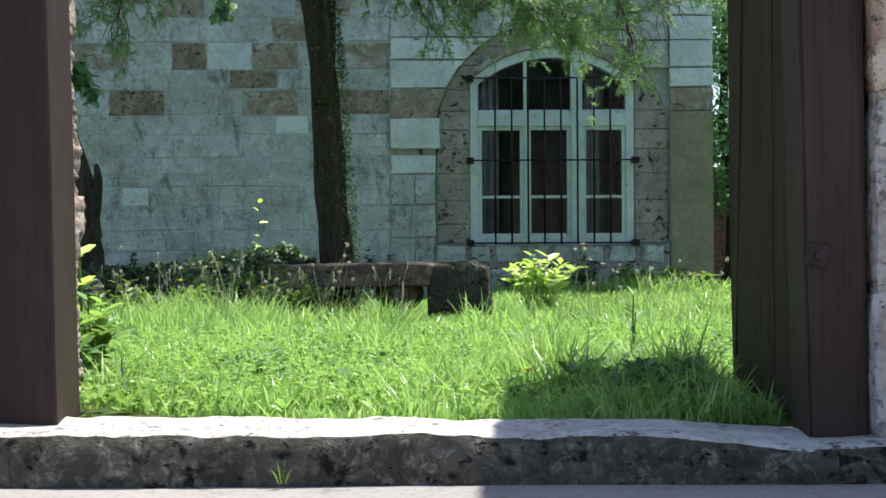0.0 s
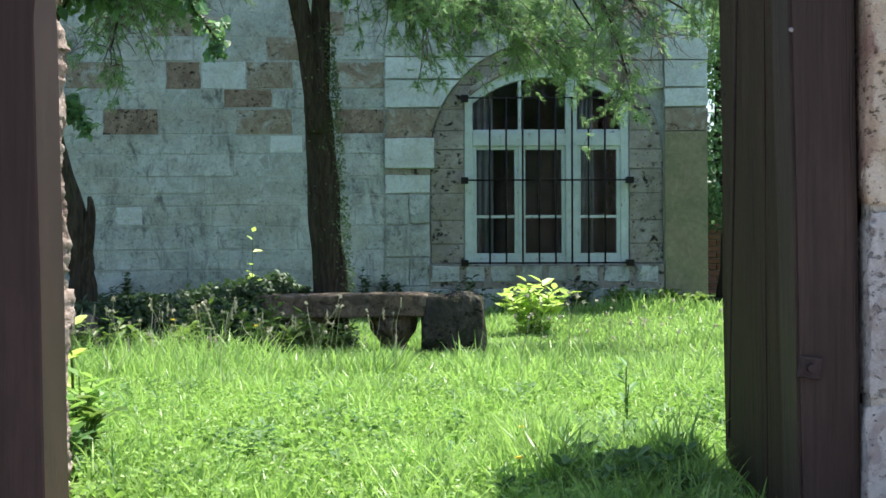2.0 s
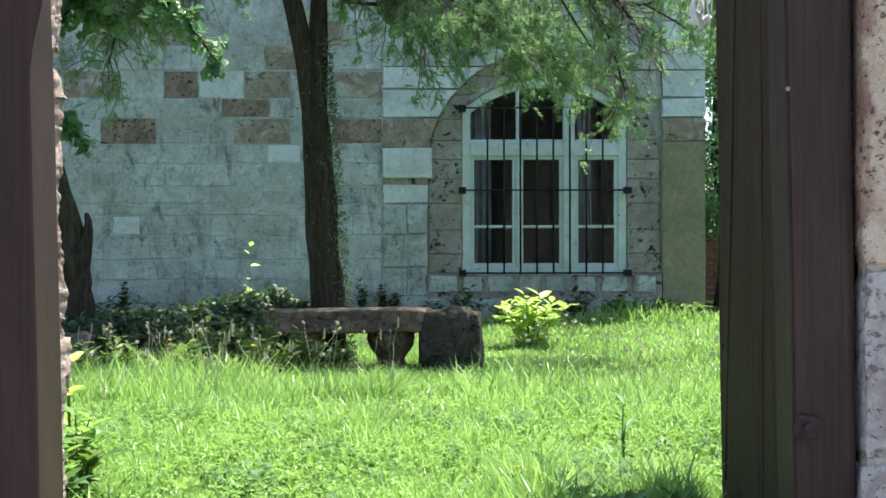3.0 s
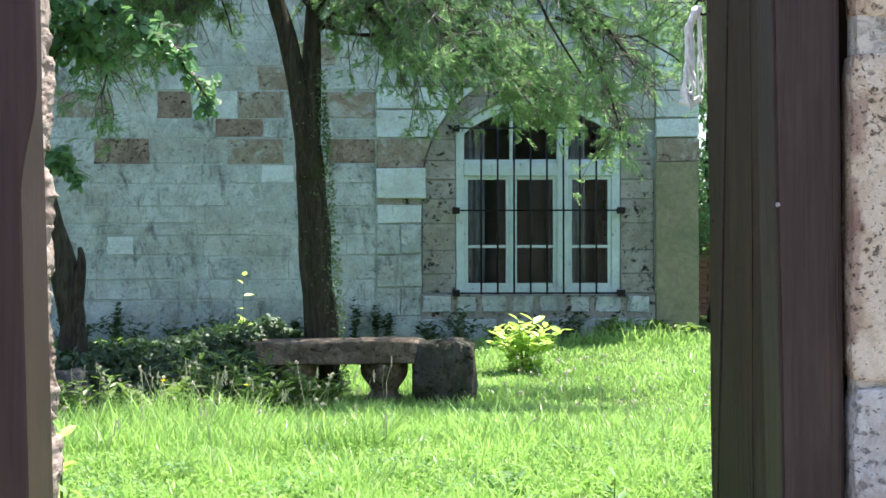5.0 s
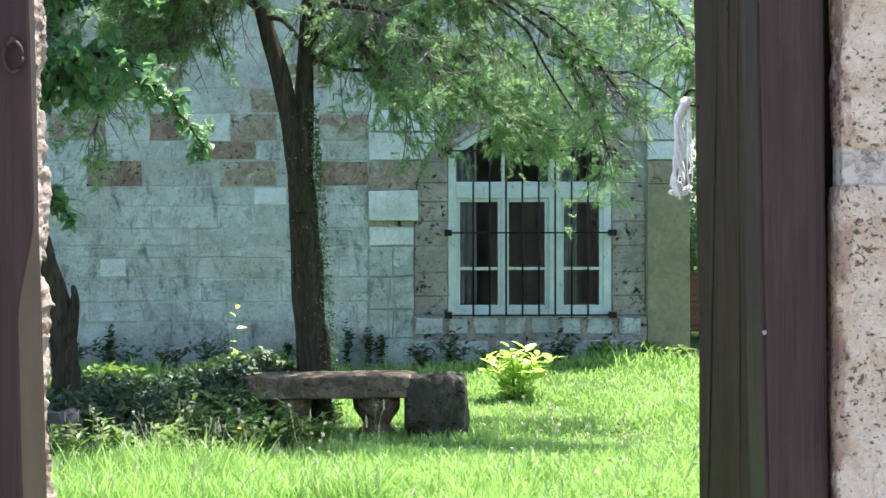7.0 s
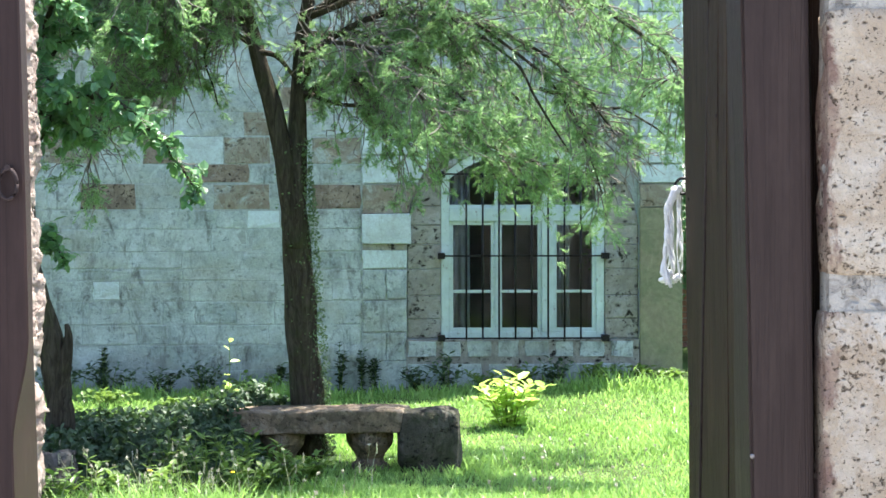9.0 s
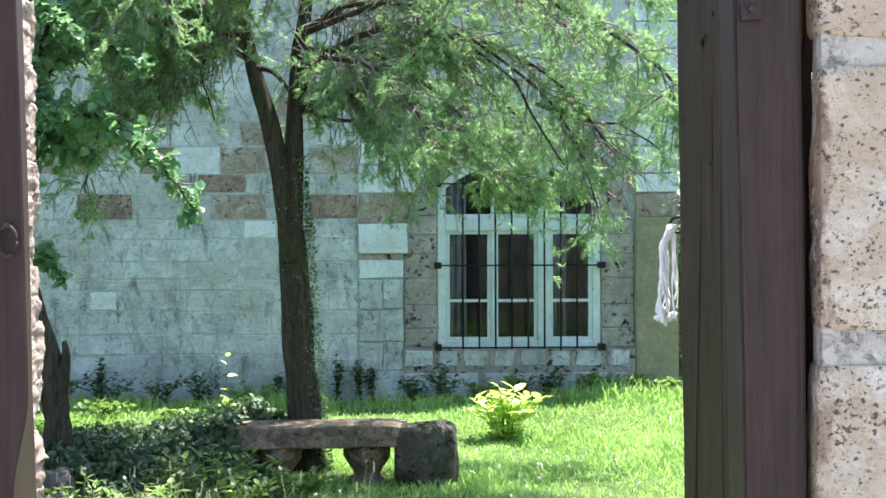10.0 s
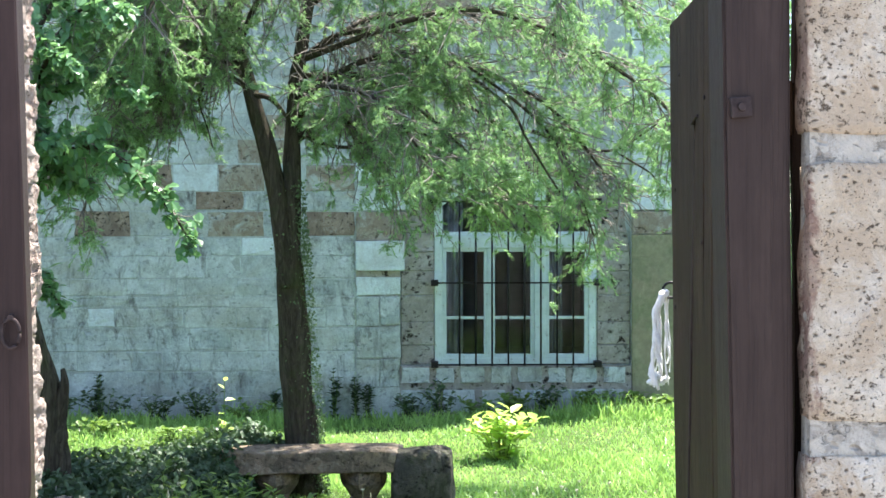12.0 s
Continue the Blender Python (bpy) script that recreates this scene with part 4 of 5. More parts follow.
def conifer():
    t = holder("conifer_tree", "old forked conifer with ivy on its trunk and drooping sprays", "tree", (0, 0, 0))
    bm = bmesh.new()
    tp = smooth_path([(-0.72, 9.85, -0.1), (-0.725, 9.82, 0.15), (-0.745, 9.75, 0.6), (-0.768, 9.65, 1.1), (-0.79, 9.55, 1.6), (-0.806, 9.51, 1.85), (-0.82, 9.5, 2.18)], 4)
    tube(bm, tp, [0.158 - 0.03 * min(1, i / 4) - 0.04 * i / 20 - 0.05 * max(0, (i - 17) / 7) for i in range(len(tp))], 14, 0.26)
    limb(bm, [(-0.795, 9.54, 1.45), (-0.825, 9.5, 1.75), (-0.865, 9.47, 2.05), (-0.925, 9.45, 2.35), (-0.994, 9.43, 2.6), (-1.065, 9.4, 2.88), (-1.12, 9.4, 3.1), (-1.15, 9.45, 3.7), (-1.1, 9.5, 4.6)], 0.074, 0.038, 10)
    limb(bm, [(-0.78, 9.55, 1.45), (-0.775, 9.51, 1.75), (-0.772, 9.52, 2.05), (-0.776, 9.54, 2.35), (-0.768, 9.55, 2.6), (-0.74, 9.57, 2.9), (-0.71, 9.58, 3.05), (-0.62, 9.7, 3.7), (-0.5, 9.8, 4.5)], 0.074, 0.033, 10)
    part("trunk", bm, M_BARK, t, "dark mossy forked trunk", True)
    # Limbs: long, arching, drooping at the ends, mostly towards the window.
    limbs = [
        [(-0.72, 9.55, 2.75), (-0.2, 9.4, 3.05), (0.4, 9.3, 2.95), (1.0, 9.25, 2.6), (1.35, 9.2, 2.25)],
        [(-0.72, 9.55, 2.45), (-0.35, 9.5, 2.55), (0.15, 9.4, 2.45), (0.55, 9.35, 2.2), (0.8, 9.3, 2.0)],
        [(-0.71, 9.58, 3.0), (-0.1, 9.8, 3.4), (0.7, 10.0, 3.3), (1.4, 10.1, 2.9), (1.8, 10.1, 2.55)],
        [(-0.65, 9.65, 3.4), (0.1, 9.5, 3.8), (0.9, 9.4, 3.75), (1.5, 9.3, 3.35)],
        [(-0.6, 9.7, 3.7), (0.0, 9.2, 4.0), (0.6, 8.8, 3.8), (1.0, 8.6, 3.3)],
        [(-0.72, 9.55, 2.6), (-0.5, 9.2, 2.75), (-0.2, 8.9, 2.6), (0.1, 8.7, 2.3)],
        [(-1.1, 9.4, 3.05), (-1.5, 9.3, 3.3), (-2.0, 9.2, 3.25), (-2.4, 9.1, 2.9)],
        [(-1.06, 9.4, 2.8), (-1.35, 9.35, 2.95), (-1.65, 9.3, 2.75), (-1.85, 9.25, 2.4)],
        [(-1.1, 9.4, 3.0), (-1.6, 9.3, 2.95), (-1.95, 9.2, 2.5), (-2.1, 9.1, 1.98)],
        [(-1.13, 9.4, 3.3), (-1.3, 8.9, 3.6), (-1.4, 8.4, 3.5), (-1.5, 8.1, 3.1)],
        [(-1.12, 9.4, 3.05), (-0.9, 9.2, 3.4), (-0.5, 9.0, 3.6), (0.0, 8.9, 3.45)],
        [(-0.71, 9.6, 2.9), (0.0, 10.1, 2.9), (0.6, 10.4, 2.6), (1.1, 10.5, 2.2)],
        [(-1.15, 9.45, 3.7), (-1.7, 9.6, 4.0), (-2.2, 9.7, 3.8), (-2.7, 9.8, 3.4)],
        [(-0.6, 9.7, 3.9), (0.5, 10.2, 4.3), (1.4, 10.5, 4.1), (2.0, 10.6, 3.6)],
        [(-0.72, 9.55, 3.0), (0.3, 9.0, 3.3), (1.1, 8.9, 3.1), (1.6, 8.9, 2.7), (1.75, 8.9, 2.4)],
        [(-1.12, 9.4, 3.2), (-1.45, 9.7, 3.4), (-1.75, 9.9, 3.2), (-1.95, 10.0, 2.8)],
        [(-1.1, 9.4, 2.95), (-1.5, 9.6, 3.1), (-1.9, 9.7, 2.9), (-2.2, 9.8, 2.5)],
        [(-1.15, 9.45, 3.6), (-1.5, 9.2, 3.8), (-1.8, 9.0, 3.6), (-2.0, 8.9, 3.2)],
        # Three unseen upper limbs, added to shade the foliage on the left.
        [(-1.15, 9.45, 4.0), (-1.7, 9.5, 4.5), (-2.4, 9.4, 4.5), (-2.9, 9.3, 4.2)],
        [(-1.12, 9.5, 4.3), (-1.6, 9.0, 4.8), (-2.0, 8.5, 4.8), (-2.3, 8.2, 4.5)],
        [(-1.1, 9.5, 4.4), (-1.2, 8.9, 4.9), (-1.4, 8.4, 4.9), (-1.6, 8.0, 4.7)],
        [(-0.7, 9.58, 3.0), (-0.4, 9.45, 3.22), (0.0, 9.35, 3.15), (0.3, 9.3, 2.92)],
        [(-1.06, 9.4, 2.85), (-1.25, 9.3, 3.02), (-1.45, 9.2, 3.08), (-1.65, 9.1, 2.98)],
        [(-1.1, 9.4, 3.0), (-1.2, 9.2, 3.22), (-1.4, 9.0, 3.25), (-1.6, 8.9, 3.1)],
        [(0.4, 9.3, 2.95), (0.92, 9.2, 2.62), (1.12, 9.2, 2.2), (1.2, 9.2, 1.8)],
        [(-0.74, 9.55, 2.45), (-0.5, 9.4, 2.60), (-0.25, 9.3, 2.46), (-0.02, 9.25, 2.22)],
        [(-0.74, 9.56, 2.75), (-0.35, 9.45, 2.86), (0.1, 9.4, 2.72), (0.4, 9.3, 2.42)],
        # Further limbs above the view, also added for their shade.
        [(-1.15, 9.5, 4.2), (-1.7, 9.0, 4.6), (-2.0, 8.7, 4.5), (-2.2, 8.4, 4.2)],
        [(-1.1, 9.5, 4.5), (-1.0, 9.9, 5.0), (-1.2, 10.3, 5.0), (-1.5, 10.6, 4.7)],
        [(-1.1, 9.5, 4.5), (-0.6, 9.3, 5.1), (-0.2, 9.1, 5.2), (0.2, 8.9, 5.0)],
        [(-1.1, 9.5, 4.4), (-1.5, 9.3, 5.1), (-1.9, 9.1, 5.3), (-2.3, 8.9, 5.1)],
        [(-1.1, 9.5, 4.5), (-1.4, 8.8, 5.2), (-1.7, 8.3, 5.3), (-1.9, 7.9, 5.1)],
    ]
    # Bare branches that hang free of the green.
    for pts, r in (([(0.45, 9.3, 2.85), (0.70, 9.25, 2.65), (0.80, 9.2, 2.45), (0.92, 9.2, 2.25), (1.03, 9.2, 2.08)], 0.011),
                   ([(0.85, 9.3, 2.5), (1.17, 9.25, 2.38), (1.40, 9.25, 2.37), (1.56, 9.25, 2.46), (1.70, 9.25, 2.56)], 0.012),
                   ([(1.38, 9.25, 2.37), (1.52, 9.2, 2.28), (1.64, 9.2, 2.20), (1.72, 9.2, 2.08)], 0.008),
                   ([(-1.30, 9.3, 2.85), (-1.36, 9.25, 2.7), (-1.30, 9.25, 2.5), (-1.27, 9.25, 2.38)], 0.008),
                   ([(-0.72, 9.5, 2.5), (-0.55, 9.45, 2.42), (-0.35, 9.4, 2.40), (-0.2, 9.4, 2.5)], 0.02),
                   ([(-1.06, 9.4, 2.75), (-0.9, 9.35, 2.72), (-0.78, 9.4, 2.58)], 0.025)):
        bm = bmesh.new()
        limb(bm, pts, r, r * 0.5, 6, 0.3, 4)
        part("bare_branch", bm, M_BARK, t, "", True)
    twigs = bmesh.new()
    green = Leaves()
    for pts in limbs:
        bm = bmesh.new()
        # Crooked rather than evenly arching.
        pts = pts[:1] + [Vector(q) + rv(0.07) for q in pts[1:]]
        p = limb(bm, pts, 0.011 if pts[-1][2] < 2.05 else 0.022, 0.007, 7, 0.3, 5)
        part("limb", bm, M_BARK, t, "", True)
        n = len(p)
        high = pts[0][2] > 3.95
        thin = pts[-1][2] < 2.0
        for i in range(3, n):
            for _ in range(3 if thin else 7 if pts[0][0] < -1.0 else 5):
                q = p[i] + rv(0.03)
                out = (p[min(i + 1, n - 1)] - p[max(i - 1, 0)]).normalized()
                d = (out * random.uniform(0.2, 1.0) + rv(0.85) + Vector((0, 0, -0.35))).normalized()
                ln = random.uniform(0.22, 0.52)
                tw = [q, q + d * ln * 0.5 + rv(0.06), q + d * ln + Vector((0, 0, -0.06 * ln)) + rv(0.07)]
                path = smooth_path(tw, 3)
                tube(twigs, path, [0.0055, 0.005, 0.0046, 0.004, 0.0034, 0.0028, 0.002], 4)
                # Bare, twiggy hollows between the tufts, mostly on the inner half.
                hollow = noise.noise(tw[1] * 2.7) + (0.16 if i < n * 0.55 else -0.04)
                if not high and hollow > 0.17:
                    for _ in range(3):
                        e = path[random.randint(0, 6)]
                        dd = (d + rv(1.2)).normalized() * random.uniform(0.10, 0.24)
                        tube(twigs, smooth_path([e, e + dd * 0.5 + rv(0.05), e + dd + rv(0.05) + Vector((0, 0, -0.04))], 2), [0.004, 0.0036, 0.003, 0.0024, 0.0018], 4)
                    if random.random() < 0.8:
                        continue
                # Feathery sprays: short curved shoots set with fine scales to either side.
                for k in range(5 if high else 11):
                    base = path[random.randint(2, 6)] + rv(0.025)
                    sd = (d * 0.7 + rv(1.0) + Vector((0, 0, 0.05))).normalized()
                    side = sd.cross(rv(1)).normalized()
                    sl = random.uniform(0.045, 0.11)
                    big = 2.3 if high else 1.0
                    m = 9 if high else 26
                    for j in range(m):
                        f = (j + random.random()) / m
                        at = base + sd * (sl * f) + Vector((0, 0, -0.15 * sl * f * f)) + rv(0.005)
                        dd = (sd * 0.7 + side * ((j % 2 * 2 - 1) * random.uniform(0.2, 0.8)) + rv(0.3)).normalized()
                        green.strip(at, dd, random.uniform(0.022, 0.046) * (1.15 - 0.5 * f) * big, random.uniform(0.0034, 0.0062) * big, rv(0.006))
    tagged(part("twig_mass", twigs, M_TWIG, t, "fine bare brown twigs"), kind="stuff")
    green.make("crown", M_CONIFER, t, "loose green conifer sprays")
    # Ivy creeping up the trunk.
    ivy = Leaves()
    for _ in range(3600):
        k = random.random() ** 1.7
        q = tp[min(int(k * (len(tp) - 1)), len(tp) - 1)]
        a = random.gauss(0.05, 0.42) if random.random() < 0.95 else random.uniform(0, 6.28)
        o = Vector((math.cos(a), -abs(math.sin(a)) * 0.8, 0))
        base = q + o * random.uniform(0.09, 0.135 + 0.05 * (1 - k)) + Vector((0, 0, random.uniform(-0.06, 0.06)))
        ivy.leaf(base, o * 0.6 + rv(0.7) + Vector((0, 0, -0.3)), o + rv(0.4), random.uniform(0.010, 0.026), random.uniform(0.008, 0.019))
    ivy.make("climbing_ivy", M_CLIMB, t, "small ivy leaves climbing the trunk")


conifer()


def broadleaf():
    t = holder("broadleaf_tree", "leaning broadleaf tree with a broken stub on its trunk", "tree", (0, 0, 0))
    bm = bmesh.new()
    limb(bm, [(-2.17, 8.75, -0.1), (-2.17, 8.7, 0.2), (-2.16, 8.65, 0.55), (-2.24, 8.6, 1.0), (-2.34, 8.55, 1.5), (-2.36, 8.5, 2.2), (-2.3, 8.4, 3.0), (-2.2, 8.3, 3.9)], 0.092, 0.05, 12, 0.4)
    limb(bm, [(-2.19, 8.64, 0.30), (-2.16, 8.62, 0.55), (-2.11, 8.59, 0.76), (-2.085, 8.58, 0.9), (-2.10, 8.58, 0.99)], 0.072, 0.012, 10, 0.4)
    part("trunk", bm, M_BARK, t, "dark leaning trunk with a broken stub", True)
    limbs = [
        [(-2.34, 8.5, 1.9), (-2.05, 8.2, 2.25), (-1.7, 7.9, 2.3), (-1.4, 7.7, 2.08), (-1.22, 7.65, 1.86), (-1.16, 7.6, 1.76)],
        [(-2.34, 8.55, 1.50), (-2.24, 8.5, 1.54), (-2.14, 8.42, 1.50), (-2.06, 8.35, 1.38)],
        [(-2.33, 8.5, 2.1), (-2.1, 8.3, 2.6), (-1.8, 8.1, 2.75), (-1.5, 7.9, 2.6)],
        [(-2.32, 8.5, 2.4), (-2.0, 8.0, 2.9), (-1.7, 7.7, 3.1), (-1.5, 7.5, 3.0)],
        [(-2.3, 8.4, 2.8), (-2.0, 8.3, 3.3), (-1.6, 8.2, 3.5), (-1.3, 8.1, 3.4)],
        [(-2.34, 8.5, 2.0), (-2.3, 8.0, 2.3), (-2.15, 7.6, 2.35), (-2.0, 7.4, 2.2)],
        [(-2.34, 8.5, 2.2), (-2.6, 8.0, 2.6), (-2.5, 7.6, 2.8), (-2.2, 7.3, 2.75)],
        [(-2.3, 8.4, 3.0), (-2.4, 7.9, 3.5), (-2.1, 7.5, 3.6), (-1.8, 7.3, 3.4)],
        [(-2.3, 8.4, 2.6), (-2.2, 7.9, 2.9), (-2.0, 7.5, 2.9), (-1.75, 7.4, 2.7)],
        [(-2.34, 8.5, 2.15), (-2.2, 8.3, 2.25), (-2.0, 8.2, 2.2), (-1.85, 8.15, 2.1)],
        # Seven high limbs out of view, put here to shade the leaves below.
        [(-2.25, 8.35, 3.5), (-2.1, 8.2, 4.0), (-1.8, 8.1, 4.2), (-1.4, 8.0, 4.2)],
        [(-2.25, 8.35, 3.6), (-2.1, 7.9, 4.1), (-1.8, 7.6, 4.2), (-1.5, 7.4, 4.1)],
        [(-2.2, 8.3, 3.8), (-1.9, 8.5, 4.4), (-1.6, 8.6, 4.5), (-1.3, 8.6, 4.4)],
        [(-2.2, 8.3, 3.8), (-2.3, 8.0, 4.4), (-2.2, 7.6, 4.5), (-2.0, 7.3, 4.3)],
        [(-2.2, 8.3, 3.7), (-2.5, 8.4, 4.2), (-2.7, 8.2, 4.3), (-2.8, 8.0, 4.1)],
        [(-2.2, 8.3, 3.9), (-1.9, 8.6, 4.8), (-1.5, 8.8, 5.0), (-1.1, 8.9, 4.9)],
        [(-2.2, 8.3, 3.9), (-2.3, 8.6, 4.8), (-2.2, 8.9, 5.0), (-2.0, 9.2, 4.9)],
        [(-2.33, 8.5, 2.3), (-2.2, 8.1, 2.5), (-2.05, 7.8, 2.45), (-1.9, 7.6, 2.3)],
        [(-2.33, 8.5, 2.6), (-2.4, 8.1, 2.9), (-2.3, 7.8, 2.95), (-2.1, 7.5, 2.8)],
        # One more unseen high limb that blocks sun from the crown.
        [(-2.2, 8.3, 3.9), (-2.0, 8.0, 4.6), (-1.7, 7.9, 4.7), (-1.45, 7.8, 4.6)],
    ]
    leaves = Leaves()
    tw = bmesh.new()
    for li, pts in enumerate(limbs):
        bm = bmesh.new()
        p = limb(bm, pts, 0.020 if li != 1 else 0.008, 0.004, 6, 0.2, 5)
        part("limb", bm, M_BARK, t, "", True)
        n = len(p)
        for i in range(3, n):
            slim = li == 1 or li == 0 and i > n * 0.62
            for _ in range(3 if slim else 5):
                d = (rv(1) + (p[min(i + 1, n - 1)] - p[i - 1]).normalized() * 0.9).normalized()
                ln = random.uniform(0.10, 0.34) * (1.15 - 0.95 * i / n) * (0.45 if li == 1 else 1)
                e = p[i] + d * ln
                tube(tw, [p[i], p[i].lerp(e, 0.5) + rv(0.015), e], [0.003, 0.0025, 0.0015], 4)
                for k in range(4 if slim else 6):
                    q = p[i].lerp(e, random.uniform(0.25, 1.05)) + rv(0.025)
                    leaves.leaf(q, rv(1) + Vector((0.1, -0.1, -0.55)), Vector((0, -0.35, 1)) + rv(0.7), random.uniform(0.055, 0.105) * (1.1 - 0.4 * i / n), random.uniform(0.038, 0.066) * (1.1 - 0.4 * i / n))
    tagged(part("twig_mass", tw, M_TWIG, t, "thin brown twigs"), kind="stuff")
    leaves.make("crown", M_BROAD, t, "glossy green oval leaves")


broadleaf()


# ---- low plants ----
def ivy_mound():
    m = Leaves()
    blobs = [(-2.2, 8.5, 0.14, 0.45, 0.36), (-1.7, 8.75, 0.12, 0.48, 0.38), (-1.42, 9.3, 0.14, 0.45, 0.43), (-1.15, 9.75, 0.2, 0.36, 0.40), (-1.95, 9.25, 0.12, 0.5, 0.38), (-2.7, 8.9, 0.12, 0.5, 0.36), (-1.15, 8.95, 0.05, 0.26, 0.28), (-1.55, 8.25, 0.02, 0.42, 0.30), (-2.2, 8.25, 0.02, 0.42, 0.30), (-0.95, 8.6, -0.02, 0.28, 0.22)]
    for x, y, z, r, h in blobs:
        for _ in range(3200):
            d = rv(1).normalized()
            d.z = abs(d.z)
            k = 1 + 0.25 * noise.noise(d * 2.5 + Vector((x, y, 0)))
            p = Vector((x, y, z - 0.12)) + Vector((d.x * r, d.y * r * 0.8, d.z * h)) * k * random.uniform(0.82, 1.04)
            m.leaf(p, d * 0.5 + rv(0.8) + Vector((0, 0, -0.4)), d + rv(0.45), random.uniform(0.03, 0.06), random.uniform(0.028, 0.05))
    for x, y, z, r, h in blobs:
        for _ in range(160):
            d = rv(1).normalized()
            p = Vector((x, y, z - 0.1)) + Vector((d.x * r, d.y * r, abs(d.z) * h)) * random.uniform(0.2, 0.8)
            m.leaf(p, rv(1), rv(1), 0.09, 0.08)
    ob = m.make("ivy_mound", M_IVY)
    tagged(ob, "dark glossy ivy mound over stones beside the bench", "ivy", kind="stuff")


ivy_mound()


def leafy_plant(name, label, cat, x, y, height, spread, stems, mat, leaf=(0.06, 0.11), per=9, group="", wide=0.6):
    z = ground_z(x, y)
    h = holder(name, label, cat, (x, y, z), group)
    lv = Leaves()
    for s in range(stems):
        st = bmesh.new()
        a = random.uniform(0, 6.28)
        r = spread * math.sqrt(random.random())
        top = Vector((math.cos(a) * r, math.sin(a) * r * 0.7, height * random.uniform(0.6, 1.0) * (1 - 0.25 * r / spread)))
        p = smooth_path([Vector((top.x * 0.25, top.y * 0.25, -0.02)), top * 0.55 + Vector((0, 0, 0.03)), top], 4)
        tube(st, p, [0.004 - 0.0025 * i / len(p) for i in range(len(p))], 5)
        part("stem", st, M_WEED, h)
        for k in range(per):
            f = 0.18 + 0.82 * k / (per - 1)
            q = p[min(int(f * (len(p) - 1)), len(p) - 1)]
            w = k * 2.4 + s
            d = Vector((math.cos(w), math.sin(w), 0.35 + rv(0.4).z))
            ln = random.uniform(*leaf)
            lv.leaf(q, d, Vector((0, 0, 1)) + rv(0.3), ln, ln * wide)
    lv.make("foliage", mat, h)
    return h


leafy_plant("young_shrub", "young shrub with bright yellow-green leaves in the grass", "shrub", 0.76, 11.2, 0.44, 0.36, 26, M_BUSH, (0.08, 0.15), 8, "", 0.55)
leafy_plant("ivy_seedling", "pale young shoot above the ivy", "shoot", -1.27, 9.75, 0.90, 0.02, 2, M_BUSH, (0.06, 0.10), 8)
for x, y, hh, sp in ((0.32, 13.45, 0.42, 0.16), (1.35, 13.45, 0.36, 0.16), (1.75, 13.45, 0.28, 0.16), (-2.0, 13.45, 0.4, 0.2), (-2.9, 13.4, 0.35, 0.25), (-3.4, 13.35, 0.35, 0.3), (-2.4, 13.35, 0.3, 0.3), (-1.5, 13.4, 0.28, 0.25), (-1.05, 13.45, 0.3, 0.2), (0.05, 13.45, 0.3, 0.2), (0.7, 13.4, 0.24, 0.25), (1.05, 13.45, 0.26, 0.2), (2.05, 13.45, 0.26, 0.2), (2.4, 13.45, 0.2, 0.2), (-3.8, 13.35, 0.4, 0.3)):
    leafy_plant("wall_weed", "dark leafy weed at the foot of the wall", "weed", x, y, hh, sp * 1.2, 14, M_IVY if hh > 0.29 else M_WEED, (0.05, 0.09), 9, "weeds along the wall", 0.6)
for x, hh in ((-0.71, 0.60), (-0.50, 0.50), (-0.39, 0.44), (-1.30, 0.42), (-3.0, 0.55)):
    leafy_plant("wall_climber", "slender dark climber standing against the wall", "climber", x, 13.60, hh, 0.045, 6, M_IVY, (0.045, 0.075), 16, "climbers on the wall", 0.65)
for x, y, hh, sp in ((-2.6, 10.9, 0.26, 0.30), (-2.2, 11.5, 0.24, 0.30), (-3.0, 11.6, 0.30, 0.32), (-1.75, 11.0, 0.20, 0.25), (-2.0, 12.3, 0.24, 0.3), (-1.4, 11.6, 0.18, 0.22), (-2.7, 12.6, 0.3, 0.3)):
    leafy_plant("lawn_weed", "low leafy weed in the lawn behind the ivy", "weed", x, y, hh * 0.6, sp, 16, M_WEED, (0.05, 0.085), 8, "weeds behind the ivy", 0.6)
for x, y, hh, sp, mat in ((-0.90, 3.50, 0.17, 0.06, M_HERB), (-0.91, 3.72, 0.24, 0.08, M_WEED), (-0.97, 3.95, 0.28, 0.07, M_CLOVER), (-0.93, 3.60, 0.24, 0.05, M_CLOVER)):
    leafy_plant("broadleaf_weed", "broad-leaved weed growing against the gate wall", "weed", x, y, hh, sp, 8, mat, (0.04, 0.078), 7, "weeds at the gate wall", 0.62)
leafy_plant("bright_seedling", "bright green young shoot beside the gate wall", "shoot", -1.04, 4.15, 0.42, 0.05, 3, M_BUSH, (0.06, 0.09), 4, "", 0.55)
for x, y, hh, sp in ((-1.5, 7.7, 0.34, 0.24), (-1.17, 8.1, 0.50, 0.26), (-1.95, 7.5, 0.30, 0.2), (-0.8, 8.3, 0.34, 0.2), (-1.75, 7.6, 0.34, 0.2), (-1.3, 7.6, 0.34, 0.22), (-0.95, 7.9, 0.38, 0.22), (-0.6, 8.5, 0.26, 0.16), (-1.05, 8.35, 0.50, 0.2), (-1.4, 8.2, 0.46, 0.2)):
    leafy_plant("meadow_weed", "tangled leafy weed in front of the ivy", "weed", x, y, hh, sp, 13, M_WEED, (0.045, 0.09), 10, "weeds by the ivy", 0.45)



